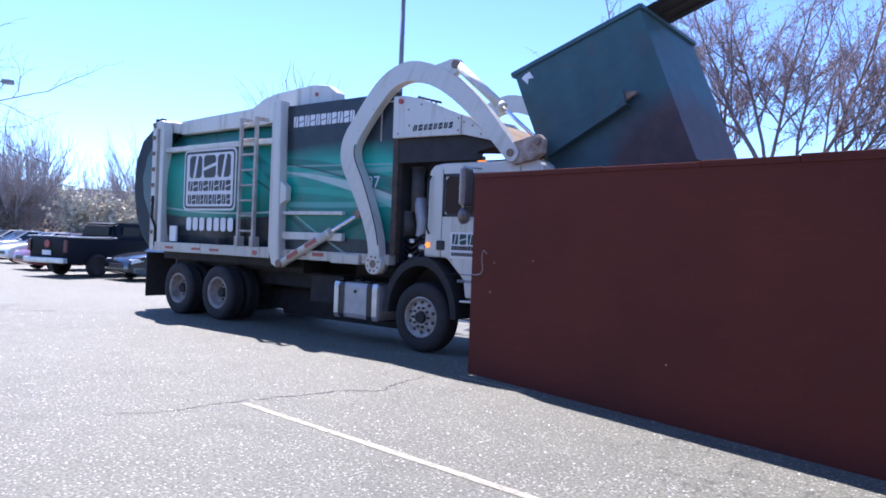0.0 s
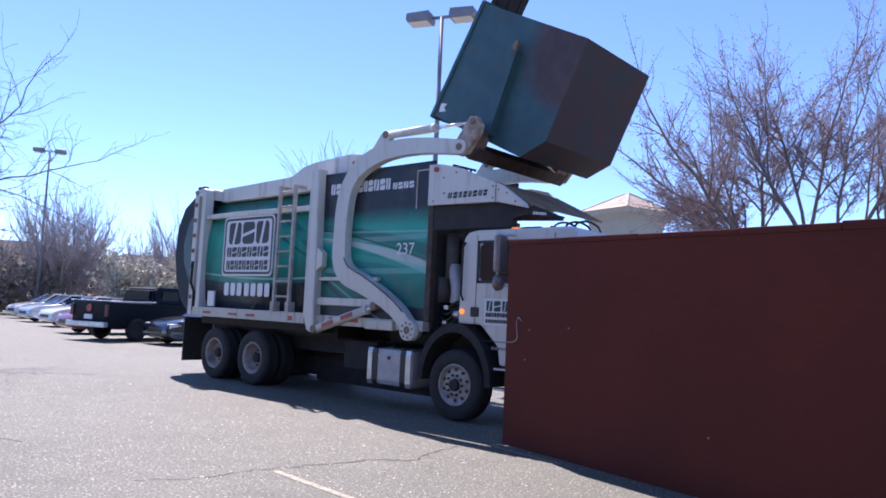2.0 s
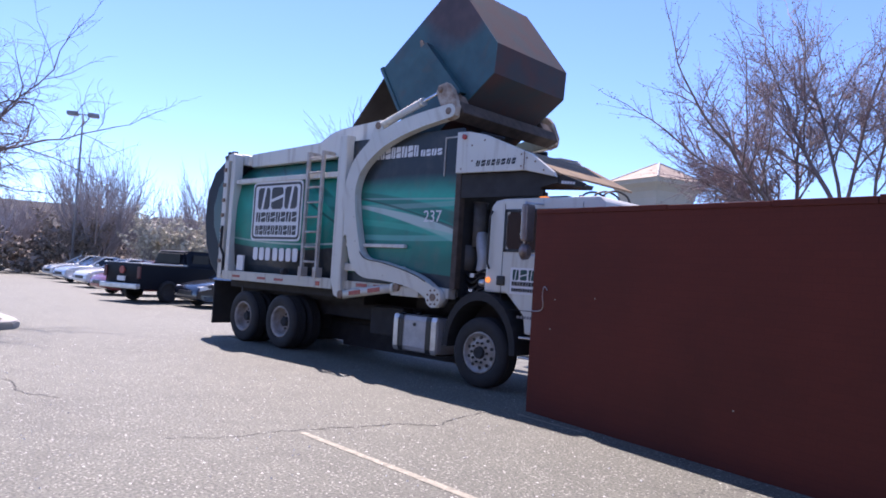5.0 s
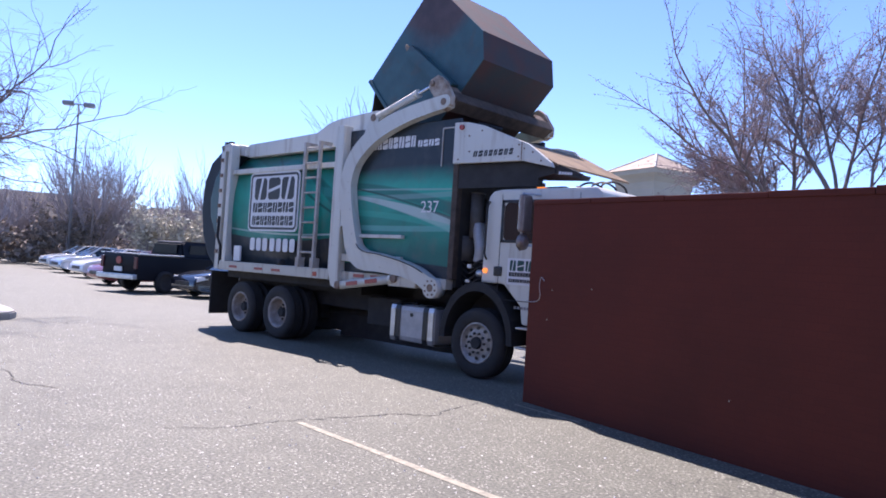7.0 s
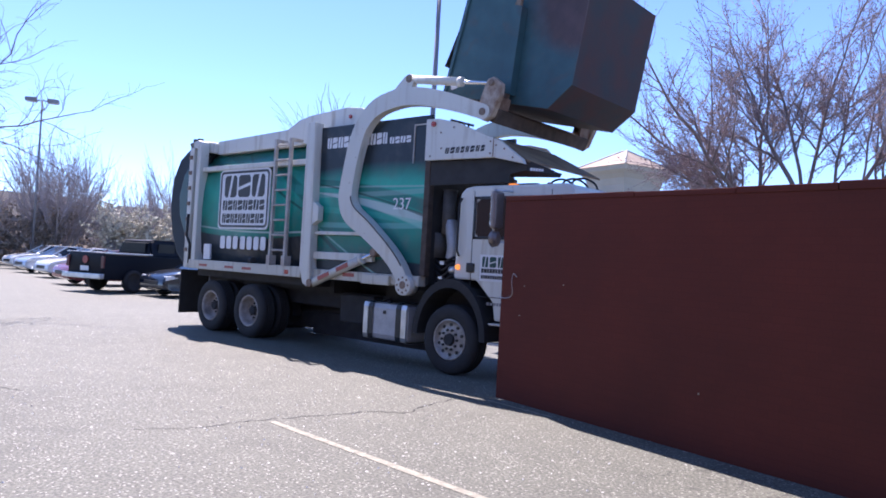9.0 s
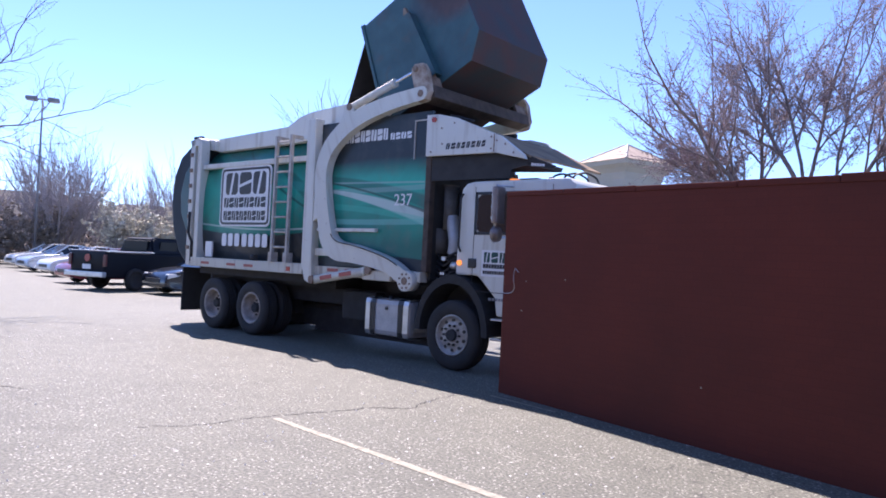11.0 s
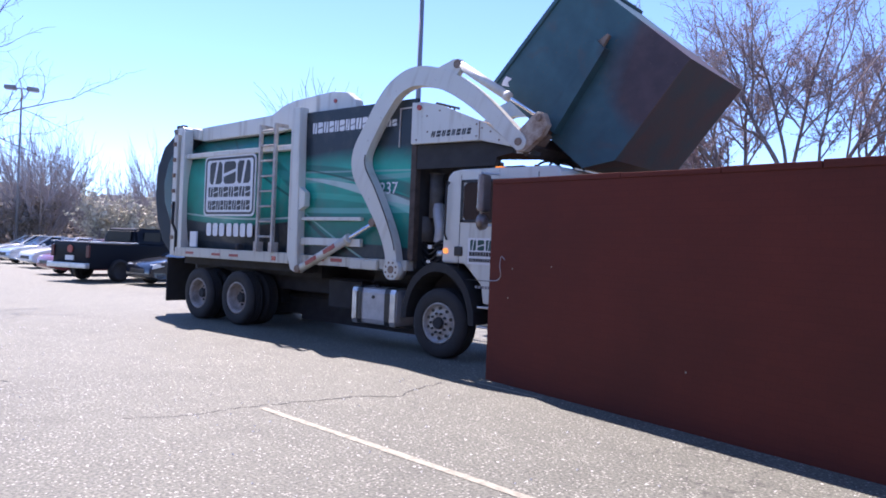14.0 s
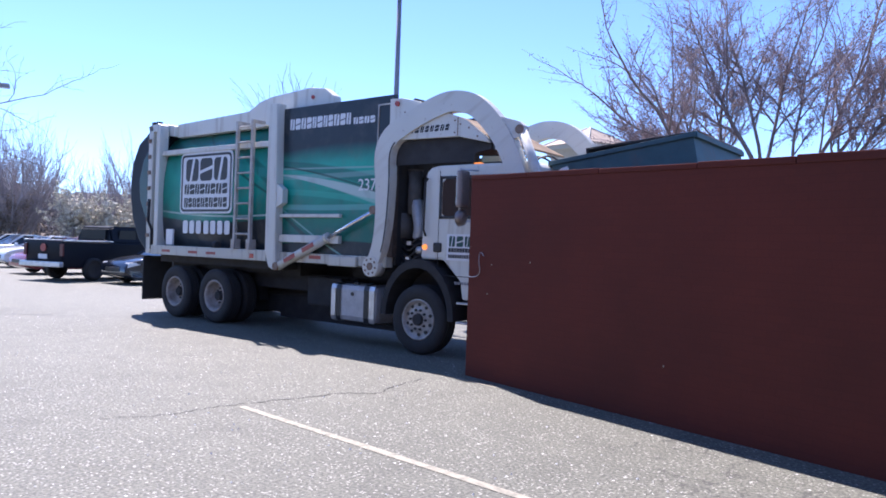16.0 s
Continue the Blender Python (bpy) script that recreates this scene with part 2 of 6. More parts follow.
ASPHALT = asphalt()
RED = red_masonry()
WHITE = painted_steel("scuffed white paint", (0.69, 0.68, 0.61), (0.36, 0.30, 0.22), 0.6)
ARMW = painted_steel("grimy white arm paint", (0.67, 0.66, 0.59), (0.38, 0.32, 0.24), 0.45, 0.5)
RAILW = painted_steel("dirty white rail paint", (0.60, 0.58, 0.50), (0.22, 0.17, 0.12), 0.85, 0.6)
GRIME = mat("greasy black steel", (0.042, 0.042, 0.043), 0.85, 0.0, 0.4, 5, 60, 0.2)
BLACK = mat("black paint", (0.014, 0.015, 0.018), 0.4, 0, 0.3, 4, 50, 0.05)
RUBBER = mat("dusty tyre rubber", (0.030, 0.029, 0.029), 0.8, 0, 0.3, 6, 80, 0.2)
DULL = mat("dull tank aluminium", (0.46, 0.46, 0.47), 0.5, 0.35, 0.25, 5, 40, 0.15)
ALU = mat("road-worn aluminium", (0.62, 0.62, 0.63), 0.38, 0.85, 0.3, 6, 60, 0.1)
CHROME = mat("chromed rod", (0.8, 0.8, 0.8), 0.12, 1.0, 0.05, 6, 60, 0.02)
RUSTY = mat("rust-bitten steel", (0.26, 0.19, 0.14), 0.7, 0.1, 0.4, 7, 50, 0.3, dirt=(0.12, 0.055, 0.03))
TAN = mat("sun-bleached tan sheet", (0.27, 0.19, 0.11), 0.85, 0, 0.3, 3, 40, 0.1, dirt=(0.15, 0.10, 0.065))
GREENPAINT = mat("dark teal vinyl", (0.016, 0.085, 0.095), 0.4, 0, 0.25, 2, 40, 0.03)
DARKPANEL = mat("dark blue-grey panel", (0.016, 0.030, 0.042), 0.7, 0, 0.2, 2, 40, 0.03)
SIGNWHITE = mat("sign white", (0.78, 0.78, 0.78), 0.45, 0, 0.08, 4, 60, 0.02)
ORANGE = mat("amber lens", (0.9, 0.22, 0.02), 0.25, 0, 0.1, 8, 60, 0.02, emit=0.6)
AMBERON = mat("lit amber lens", (0.9, 0.28, 0.05), 0.25, 0, 0.1, 8, 60, 0.02, emit=0.6)
REDLENS = mat("red lens", (0.42, 0.05, 0.03), 0.25, 0, 0.1, 8, 60, 0.02)
REDTAPE = mat("red reflective tape", (0.36, 0.06, 0.045), 0.35, 0, 0.1, 8, 60, 0.02)
LAMPGREY = mat("grey lamp pole paint", (0.24, 0.24, 0.26), 0.5, 0.3, 0.2, 3, 40, 0.05)
GLASS = glass_mat("dark window glass", (0.012, 0.016, 0.02))
GRIT = mat("near-white glint chips", (0.88, 0.87, 0.84), 0.3, 0, 0.1, 9, 60, 0.02)
LINE = mat("worn white road paint", (0.40, 0.37, 0.285), 0.85, 0, 0.25, 14, 60, 0.4, dirt=(0.20, 0.19, 0.15))
CONCRETE = mat("kerb concrete", (0.42, 0.40, 0.37), 0.8, 0, 0.25, 3, 60, 0.2)
WALLGREEN = body_graphic("green barrel wrap", 2.02, 4.4, [
    (2.95, -0.62, 0.10, -4.0, 0.14, 0.5, 0.55, (0.010, 0.075, 0.070)), (2.62, -0.45, 0.06, -4.0, 0.03, 0.0, 0.6, (0.006, 0.03, 0.03)),
    (3.18, -0.28, 0.05, -5.5, 0.10, 0.0, 0.35, (0.06, 0.42, 0.35)), (2.06, -0.03, 0.02, -5.5, 0.02, 0.0, 0.8, (0.5, 0.62, 0.58))])
HOPPERWRAP = body_graphic("green hopper wrap", 1.55, 3.05, [
    (2.80, -0.17, -0.04, -2.0, 0.10, 0.15, 0.55, (0.008, 0.05, 0.05)), (2.73, 0.0, 0.012, -2.4, 0.05, 0.0, 0.45, (0.30, 0.46, 0.43)),
    (2.86, -0.02, 0.0, -2.0, 0.018, 0.0, 0.55, (0.36, 0.50, 0.47)), (2.58, -0.20, -0.035, -2.0, 0.075, 0.62, 0.85, (0.52, 0.62, 0.58)),
    (2.70, -0.22, -0.03, -2.0, 0.022, 0.3, 0.7, (0.006, 0.03, 0.03)), (2.20, 0.0, 0.01, -2.0, 0.055, 0.0, 0.5, (0.20, 0.52, 0.47)),
    (1.92, -0.62, 0.05, -3.0, 0.05, 0.0, 0.7, (0.008, 0.04, 0.04)), (2.02, -0.55, 0.05, -3.0, 0.02, 0.0, 0.6, (0.3, 0.55, 0.5)), (2.40, -0.1, -0.03, -2.0, 0.06, 0.0, 0.4, (0.05, 0.48, 0.36))])
DUMPSTER = dumpster_paint()
DUMPRUST = mat("dark rust over worn paint", (0.078, 0.040, 0.038), 0.8, 0, 0.4, 2, 30, 0.3, dirt=(0.034, 0.052, 0.058))


# ---- building helpers ----
def islands(bm):
    """The separate pieces of a mesh, each as a mesh of its own."""
    seen, out = set(), []
    for v in bm.verts:
        if v in seen:
            continue
        seen.add(v)
        group, todo = [v], [v]
        while todo:
            for e in todo.pop().link_edges:
                for w in e.verts:
                    if w not in seen:
                        seen.add(w)
                        group.append(w)
                        todo.append(w)
        piece = bmesh.new()
        twin = {w: piece.verts.new(w.co) for w in group}
        for f in {f for w in group for f in w.link_faces}:
            g = piece.faces.new([twin[w] for w in f.verts])
            g.smooth = f.smooth
        out.append(piece)
    bm.free()
    return out


def part(name, bm, material, parent, label="", split=False):
    if split:
        return [part(name, p, material, parent, label) for p in islands(bm)][0]
    me = bpy.data.meshes.new(name)
    bm.normal_update()
    bm.to_mesh(me)
    bm.free()
    me.materials.append(material)
    ob = new(name, me)
    if parent is not None:
        ob.parent = parent
    return tagged(ob, label)


def empty(name, label, category, group="", loc=(0, 0, 0)):
    ob = new(name)
    ob.location = loc
    return tagged(ob, label, category, group)


def box(bm, x0, x1, y0, y1, z0, z1, bev=0.0):
    r = bmesh.ops.create_cube(bm, size=1)
    bmesh.ops.scale(bm, vec=(x1 - x0, y1 - y0, z1 - z0), verts=r["verts"])
    bmesh.ops.translate(bm, vec=((x0 + x1) / 2, (y0 + y1) / 2, (z0 + z1) / 2), verts=r["verts"])
    if bev:
        edges = list({e for v in r["verts"] for e in v.link_edges})
        bmesh.ops.bevel(bm, geom=edges, offset=bev, segments=2, profile=0.6, affect="EDGES")
    return bm


def one_box(*a):
    return box(bmesh.new(), *a)


def tube(bm, points, radii, sides=10, cap=True):
    """A tube along a line of points, with a radius at each."""
    pts = [Vector(p) for p in points]
    if isinstance(radii, (int, float)):
        radii = [radii] * len(pts)
    rings = []
    for i, p in enumerate(pts):
        d = (pts[min(i + 1, len(pts) - 1)] - pts[max(i - 1, 0)]).normalized()
        u = d.orthogonal().normalized() if i == 0 else (rings_u - d * rings_u.dot(d)).normalized()
        rings_u = u
        w = d.cross(u)
        rings.append([bm.verts.new(p + (u * math.cos(2 * math.pi * k / sides) + w * math.sin(2 * math.pi * k / sides)) * radii[i]) for k in range(sides)])
    for a, b in zip(rings, rings[1:]):
        for k in range(sides):
            f = bm.faces.new((a[k], a[(k + 1) % sides], b[(k + 1) % sides], b[k]))
            f.smooth = sides > 6
    if cap:
        bm.faces.new(list(reversed(rings[0])))
        bm.faces.new(rings[-1])
    return bm


def prism(bm, outline, y0, y1, bev=0.0):
    """An outline in x and z, given anticlockwise seen from -y, drawn out from y0 to y1."""
    a = [bm.verts.new((x, y0, z)) for x, z in outline]
    b = [bm.verts.new((x, y1, z)) for x, z in outline]
    n = len(a)
    faces = [bm.faces.new(a), bm.faces.new(list(reversed(b)))]
    for i in range(n):
        faces.append(bm.faces.new((a[(i + 1) % n], a[i], b[i], b[(i + 1) % n])))
    bmesh.ops.recalc_face_normals(bm, faces=faces)
    if bev:
        edges = [e for e in {e for v in a + b for e in v.link_edges} if len(e.link_faces) == 2 and e.calc_face_angle(0) > 0.6]
        bmesh.ops.bevel(bm, geom=edges, offset=bev, segments=2, profile=0.6, affect="EDGES")
    return bm


def lathe(bm, profile, centre, sides=36):
    """A ring shape turned about the y axis: (radius, y) pairs round centre (x, z)."""
    rings = []
    for k in range(sides):
        a = 2 * math.pi * k / sides
        rings.append([bm.verts.new((centre[0] + r * math.cos(a), y, centre[1] + r * math.sin(a))) for r, y in profile])
    n = len(profile)
    fs = []
    for k in range(sides):
        p, q = rings[k], rings[(k + 1) % sides]
        for i in range(n):
            j = (i + 1) % n
            fs.append(bm.faces.new((p[i], p[j], q[j], q[i])))
            fs[-1].smooth = True
    bmesh.ops.recalc_face_normals(bm, faces=fs)
    return bm


def curve_spline(points, per=6):
    """Points on a smooth line through the given ones."""
    pts = [Vector(p) for p in points]
    out = []
    for i in range(len(pts) - 1):
        p0, p1, p2, p3 = pts[max(i - 1, 0)], pts[i], pts[i + 1], pts[min(i + 2, len(pts) - 1)]
        for k in range(per):
            t = k / per
            out.append(0.5 * ((2 * p1) + (p2 - p0) * t + (2 * p0 - 5 * p1 + 4 * p2 - p3) * t * t + (3 * p1 - p0 - 3 * p2 + p3) * t ** 3))
    out.append(pts[-1])
    return out


def text_mesh(words, size):
    cu = bpy.data.curves.new("words", "FONT")
    cu.body, cu.size, cu.extrude = words, size, 0.002
    ob = bpy.data.objects.new("words", cu)
    scene.collection.objects.link(ob)
    me = bpy.data.meshes.new_from_object(ob.evaluated_get(bpy.context.evaluated_depsgraph_get()))
    bpy.data.objects.remove(ob)
    bm = bmesh.new()
    bm.from_mesh(me)
    bpy.data.meshes.remove(me)
    bmesh.ops.rotate(bm, cent=(0, 0, 0), matrix=Matrix.Rotation(radians(90), 3, "X"), verts=bm.verts)
    return bm


# ---- ground and enclosure wall ----
def ground_sheet():
    bm = bmesh.new()
    vs = [bm.verts.new(p) for p in ((-900, -600, 0), (600, -600, 0), (600, 900, 0), (-900, 900, 0))]
    bm.faces.new(vs)
    g = part("ground", bm, ASPHALT, None)
    tagged(g, "sunlit grey worn asphalt of a car park", "ground", kind="structure")


def road_line(p, q, width, label):
    bm = bmesh.new()
    p, q = Vector(p), Vector(q)
    d = (q - p).normalized()
    n = Vector((-d.y, d.x, 0)) * width / 2
    steps = 24
    rnd = random.Random(4)
    left = [bm.verts.new(p + (q - p) * (i / steps) + n * rnd.uniform(0.85, 1.05)) for i in range(steps + 1)]
    right = [bm.verts.new(p + (q - p) * (i / steps) - n * rnd.uniform(0.85, 1.05)) for i in range(steps + 1)]
    for i in range(steps):
        bm.faces.new((right[i], right[i + 1], left[i + 1], left[i]))
    for v in bm.verts:
        v.co.z = 0.004
    tagged(part("road_marking", bm, LINE, None), label, "road marking", kind="structure")


def crack(points, width):
    bm = bmesh.new()
    rnd = random.Random(8)
    pts = curve_spline([(*p, 0.004) for p in points], 10)
    rows = []
    for i, p in enumerate(pts):
        d = (pts[min(i + 1, len(pts) - 1)] - pts[max(i - 1, 0)]).normalized()
        n = Vector((-d.y, d.x, 0))
        o = n * rnd.uniform(-0.03, 0.03)
        w = width * rnd.uniform(0.2, 1.0)
        rows.append((bm.verts.new(p + o + n * w), bm.verts.new(p + o - n * w)))
    for a, b in zip(rows, rows[1:]):
        bm.faces.new((a[0], a[1], b[1], b[0]))
    tagged(part("pavement_crack", bm, GRIME, None), "thin dark crack in the grey asphalt", "crack", kind="structure")


WALL_A, WALL_B, WALL_H = Vector((1.50, -0.77, 0)), Vector((9.6, -2.80, 0)), 2.5


def enclosure_wall():
    d = (WALL_B - WALL_A).normalized()
    rz = math.atan2(d.y, d.x)
    length = (WALL_B - WALL_A).length
    bm = bmesh.new()
    box(bm, 0, length, 0, 0.3, 0, WALL_H - 0.06)
    w = part("wall_enclosure", bm, RED, None)
    w.matrix_basis = Matrix.Translation(WALL_A) @ Matrix.Rotation(rz, 4, "Z")
    tagged(w, "dark red painted brick wall round the dumpster bay", "wall", kind="structure")
    bm = bmesh.new()
    rnd = random.Random(3)
    x = 0.0
    while x < length:
        n = min(rnd.uniform(0.9, 1.3), length - x)
        lift = 0.0 if x < 3.4 else 0.02
        box(bm, x + 0.003, x + n - 0.003, -0.012, 0.312, WALL_H - 0.058, WALL_H + rnd.uniform(-0.006, 0.006) + lift, 0.008)
        x += n
    c = part("coping", bm, RED, w, "red capping course")
    # the top falls a little along the slope of the car park
    for piece in w.children_recursive + [w]:
        if piece.data:
            for v in piece.data.vertices:
                v.co.z *= (2.525 - 0.017 * v.co.x) / 2.5
    # hook and wire on the free end
    bm = bmesh.new()
    tube(bm, curve_spline([(0.30, -0.02, 1.52), (0.245, -0.03, 1.56), (0.235, -0.04, 1.45), (0.25, -0.035, 1.33), (0.20, -0.03, 1.27), (0.08, -0.02, 1.25), (-0.03, -0.01, 1.26)], 6), 0.005, 6)
    h = part("wire_hook", bm, ALU, None)
    h.matrix_basis = w.matrix_basis.copy()
    tagged(h, "bent pale wire hook on the red wall's end", "hook")
    bm = bmesh.new()
    for u, z in ((1.08, 1.46), (0.42, 1.41), (0.36, 1.05), (2.9, 0.55)):
        box(bm, u, u + 0.013, -0.006, 0.002, z, z + 0.016)
    s = part("paint_chip", bm, LINE, w, "pale chips where the paint has flaked")
    # rear and far sides of the bay, closing it
    for a, b in (((9.5, -2.5), (10.6, 4.0)), ((1.6, 4.6), (10.6, 4.0))):
        a, b = Vector((*a, 0)), Vector((*b, 0))
        e = (b - a).normalized()
        bm = bmesh.new()
        box(bm, 0, (b - a).length, 0, 0.3, 0, WALL_H - 0.1)
        o = part("wall_enclosure", bm, RED, None)
        o.matrix_basis = Matrix.Translation(a) @ Matrix.Rotation(math.atan2(e.y, e.x), 4, "Z")
        tagged(o, "dark red painted brick wall closing the dumpster bay", "wall", kind="structure")


ground_sheet()
road_line((1.05, -3.83, 0), (7.6, -4.38, 0), 0.085, "faded white parking bay line on asphalt")
# short pale strip laid along the wall's foot
road_line((1.58, -1.04, 0), (2.62, -1.225, 0), 0.045, "short pale strip on the asphalt along the red wall")
crack([(1.0, -3.59), (1.15, -3.05), (1.28, -2.65), (1.5, -2.4), (1.36, -1.95), (1.28, -1.3)], 0.012)
crack([(0.6, -5.0), (0.85, -4.5), (0.9, -4.0), (1.0, -3.59)], 0.008)
crack([(-3.9, -5.4), (-3.0, -5.2), (-2.3, -5.35), (-1.7, -5.1)], 0.012)
enclosure_wall()


def pale_grit():
    """Loose chips on the asphalt, made near-white to stand for sun glints."""
    rnd = random.Random(12)
    bm = bmesh.new()
    for k in range(520):
        x = rnd.uniform(-9, 5.5)
        y = rnd.uniform(-6.6, -1.6) - max(0.0, x - 1.5) * 0.28
        if x < -3 and rnd.random() < 0.35:
            y = rnd.uniform(-6.6, 2.0) if x < -8.3 else y
        s = rnd.choice((0.005, 0.006, 0.007, 0.009, 0.012))
        a = rnd.uniform(0, 6.28)
        v = [bm.verts.new((x + s * math.cos(a + q), y + s * math.sin(a + q) * 0.8, 0.001)) for q in (0, 1.5, 3.2, 4.6)]
        t = bm.verts.new((x + 0.2 * s, y, s * rnd.uniform(0.8, 1.3)))
        for i in range(4):
            bm.faces.new((v[i], v[(i + 1) % 4], t))
    tagged(part("pale_grit", bm, GRIT, None), "loose stone and glass chips on asphalt, whitened for sun glints", "grit", kind="stuff")


pale_grit()


def sky_blockers():
    """Unseen plain walls added behind the viewer to hold back sky light."""
    bm = bmesh.new()
    box(bm, -14, 30, -15.4, -15.0, 0, 5.0)
    tagged(part("wall_skyblock", bm, mat("dark brick front", (0.16, 0.10, 0.08), 0.85, 0, 0.2, 1, 30, 0.2), None), "unseen plain brown wall added behind the viewer to block sky", "wall", kind="structure")
    bm = bmesh.new()
    box(bm, 15.0, 15.4, -15.0, -4.0, 0, 5.0)
    tagged(part("wall_skyblock", bm, mat("dark brick flank", (0.16, 0.10, 0.08), 0.85, 0, 0.2, 1, 30, 0.2), None), "unseen plain brown wall added beside the bay to block sky", "wall", kind="structure")


sky_blockers()


# ---- garbage truck ----
DARKRUST = mat("dark oily rust", (0.095, 0.070, 0.055), 0.8, 0, 0.4, 7, 50, 0.3, dirt=(0.045, 0.032, 0.026))
LADDER = mat("rust-stained ladder paint", (0.52, 0.50, 0.46), 0.6, 0, 0.4, 5, 40, 0.2, dirt=(0.34, 0.28, 0.23))
DARKGREY = mat("dark grey steel", (0.12, 0.115, 0.11), 0.75, 0, 0.4, 6, 40, 0.2)
truck = empty("garbage_truck", "white and green front-loading garbage truck beside a brick wall", "truck")
TW = 2.6  # overall width
PIVOT = (-0.92, 1.27)


def logo_blocks(bm, x0, x1, z0, z1, y, count, slant=0.0, gap=0.14, holes=True):
    """A row of plain letter-sized blocks with cut corners, each parted by one slanting gap."""
    rnd = random.Random(count * 7 + round(100 * abs(x0)))
    share = [rnd.uniform(0.86, 1.14) for k in range(count)]
    unit = (x1 - x0) / sum(share)
    x = x0
    h = z1 - z0
    for i in range(count):
        a, b = x + gap * unit / 2, x + unit * share[i] - gap * unit / 2
        x += unit * share[i]
        c = min(b - a, h) * 0.13
        if not holes:
            box(bm, a, b, y - 0.004, y, z0, z1)
            continue
        m, g, t = (a + b) / 2, 0.10 * (b - a), 0.12 * (b - a)
        if i % 2 == 0:
            prism(bm, [(a, z0 + c), (a + c, z0), (m - g - t, z0), (m - g + t, z1), (a + c, z1), (a, z1 - c)], y - 0.004, y)
            prism(bm, [(m + g - t, z0), (b - c, z0), (b, z0 + c), (b, z1 - c), (b - c, z1), (m + g + t, z1)], y - 0.004, y)
        else:
            u = z0 + 0.42 * h
            prism(bm, [(a, z0 + c), (a + c, z0), (b - c, z0), (b, z0 + c), (b, u + t), (a, u - t)], y - 0.004, y)
            prism(bm, [(a, u - t + 1.6 * g), (b, u + t + 1.6 * g), (b, z1 - c), (b - c, z1), (a + c, z1), (a, z1 - c)], y - 0.004, y)
    if slant:
        for v in bm.verts:
            v.co.x += slant * (v.co.z - z0)
    return bm


def round_outline(x0, x1, z0, z1, r):
    """A rectangle in x and z with round corners."""
    out = []
    for cx, cz, a0 in ((x0 + r, z0 + r, 180), (x1 - r, z0 + r, 270), (x1 - r, z1 - r, 0), (x0 + r, z1 - r, 90)):
        out += [(cx + r * math.cos(radians(a0 + k * 22.5)), cz + r * math.sin(radians(a0 + k * 22.5))) for k in range(5)]
    return out


RIMALLOY = mat("road-grimed wheel alloy", (0.44, 0.43, 0.41), 0.5, 0.35, 0.4, 7, 50, 0.2, dirt=(0.22, 0.20, 0.18))
RIMDIRT = mat("brake-dusty white steel", (0.44, 0.40, 0.36), 0.7, 0, 0.4, 7, 50, 0.2, dirt=(0.20, 0.17, 0.14))


def wheel(x, y_out, side, front):
    """A wheel with its outer face at y_out; side: +1 if the truck's middle lies towards +y."""
    c = (x, 0.52)
    s = side
    w = 0.30
    hub = empty_part("wheel", truck)
    prof = [(0.30, 0.02), (0.34, 0.0), (0.46, 0.0), (0.51, 0.03), (0.52, 0.06), (0.52, 0.09), (0.505, 0.092), (0.505, 0.105), (0.52, 0.107), (0.52, 0.143), (0.505, 0.145), (0.505, 0.158), (0.52, 0.16), (0.52, 0.195), (0.505, 0.197), (0.505, 0.21), (0.52, 0.212), (0.52, w - 0.06), (0.51, w - 0.03), (0.46, w), (0.34, w), (0.30, w - 0.02)]
    bm = bmesh.new()
    lathe(bm, [(r, y_out + s * y) for r, y in prof], c, 40)
    part("tyre", bm, RUBBER, hub)
    bm = bmesh.new()
    if front:
        prof = [(0.30, w - 0.02), (0.31, 0.02), (0.30, 0.0), (0.275, 0.015), (0.25, 0.06), (0.18, 0.03), (0.13, 0.025), (0.02, 0.025), (0.02, 0.06), (0.17, 0.07), (0.25, 0.1), (0.275, w - 0.02)]
    else:
        prof = [(0.30, w - 0.02), (0.31, 0.02), (0.30, 0.0), (0.27, 0.015), (0.255, 0.06), (0.25, 0.17), (0.20, 0.19), (0.13, 0.19), (0.02, 0.19), (0.02, 0.22), (0.22, 0.22), (0.27, 0.2), (0.275, w - 0.02)]
    lathe(bm, [(r, y_out + s * y) for r, y in prof], c, 40)
    rim = part("rim", bm, RIMALLOY if front else RIMDIRT, hub, "worn aluminium disc wheel" if front else "white steel wheel")
    dep = 0.025 if front else 0.19
    bm = bmesh.new()
    tube(bm, [(c[0], y_out + s * (dep + 0.01), c[1]), (c[0], y_out + s * (dep - (0.05 if front else 0.11)), c[1])], [0.095, 0.08], 20)
    part("hub_cap", bm, GRIME, hub)
    bm = bmesh.new()
    for k in range(10):
        a = 2 * math.pi * k / 10
        p = (c[0] + 0.145 * math.cos(a), c[1] + 0.145 * math.sin(a))
        tube(bm, [(p[0], y_out + s * (dep + 0.02), p[1]), (p[0], y_out + s * (dep - 0.03), p[1])], 0.018, 6)
    part("wheel_nut", bm, GRIME, hub, split=True)
    if front:
        bm = bmesh.new()
        for k in range(10):
            a = 2 * math.pi * (k + 0.5) / 10
            p = (c[0] + 0.222 * math.cos(a), c[1] + 0.222 * math.sin(a))
            tube(bm, [(p[0], y_out + s * 0.05, p[1]), (p[0], y_out + s * 0.034, p[1])], 0.026, 10)
        part("hand_hole", bm, BLACK, hub, "dark hole in the disc", split=True)


def empty_part(name, parent):
    ob = new(name)
    ob.parent = parent
    return ob


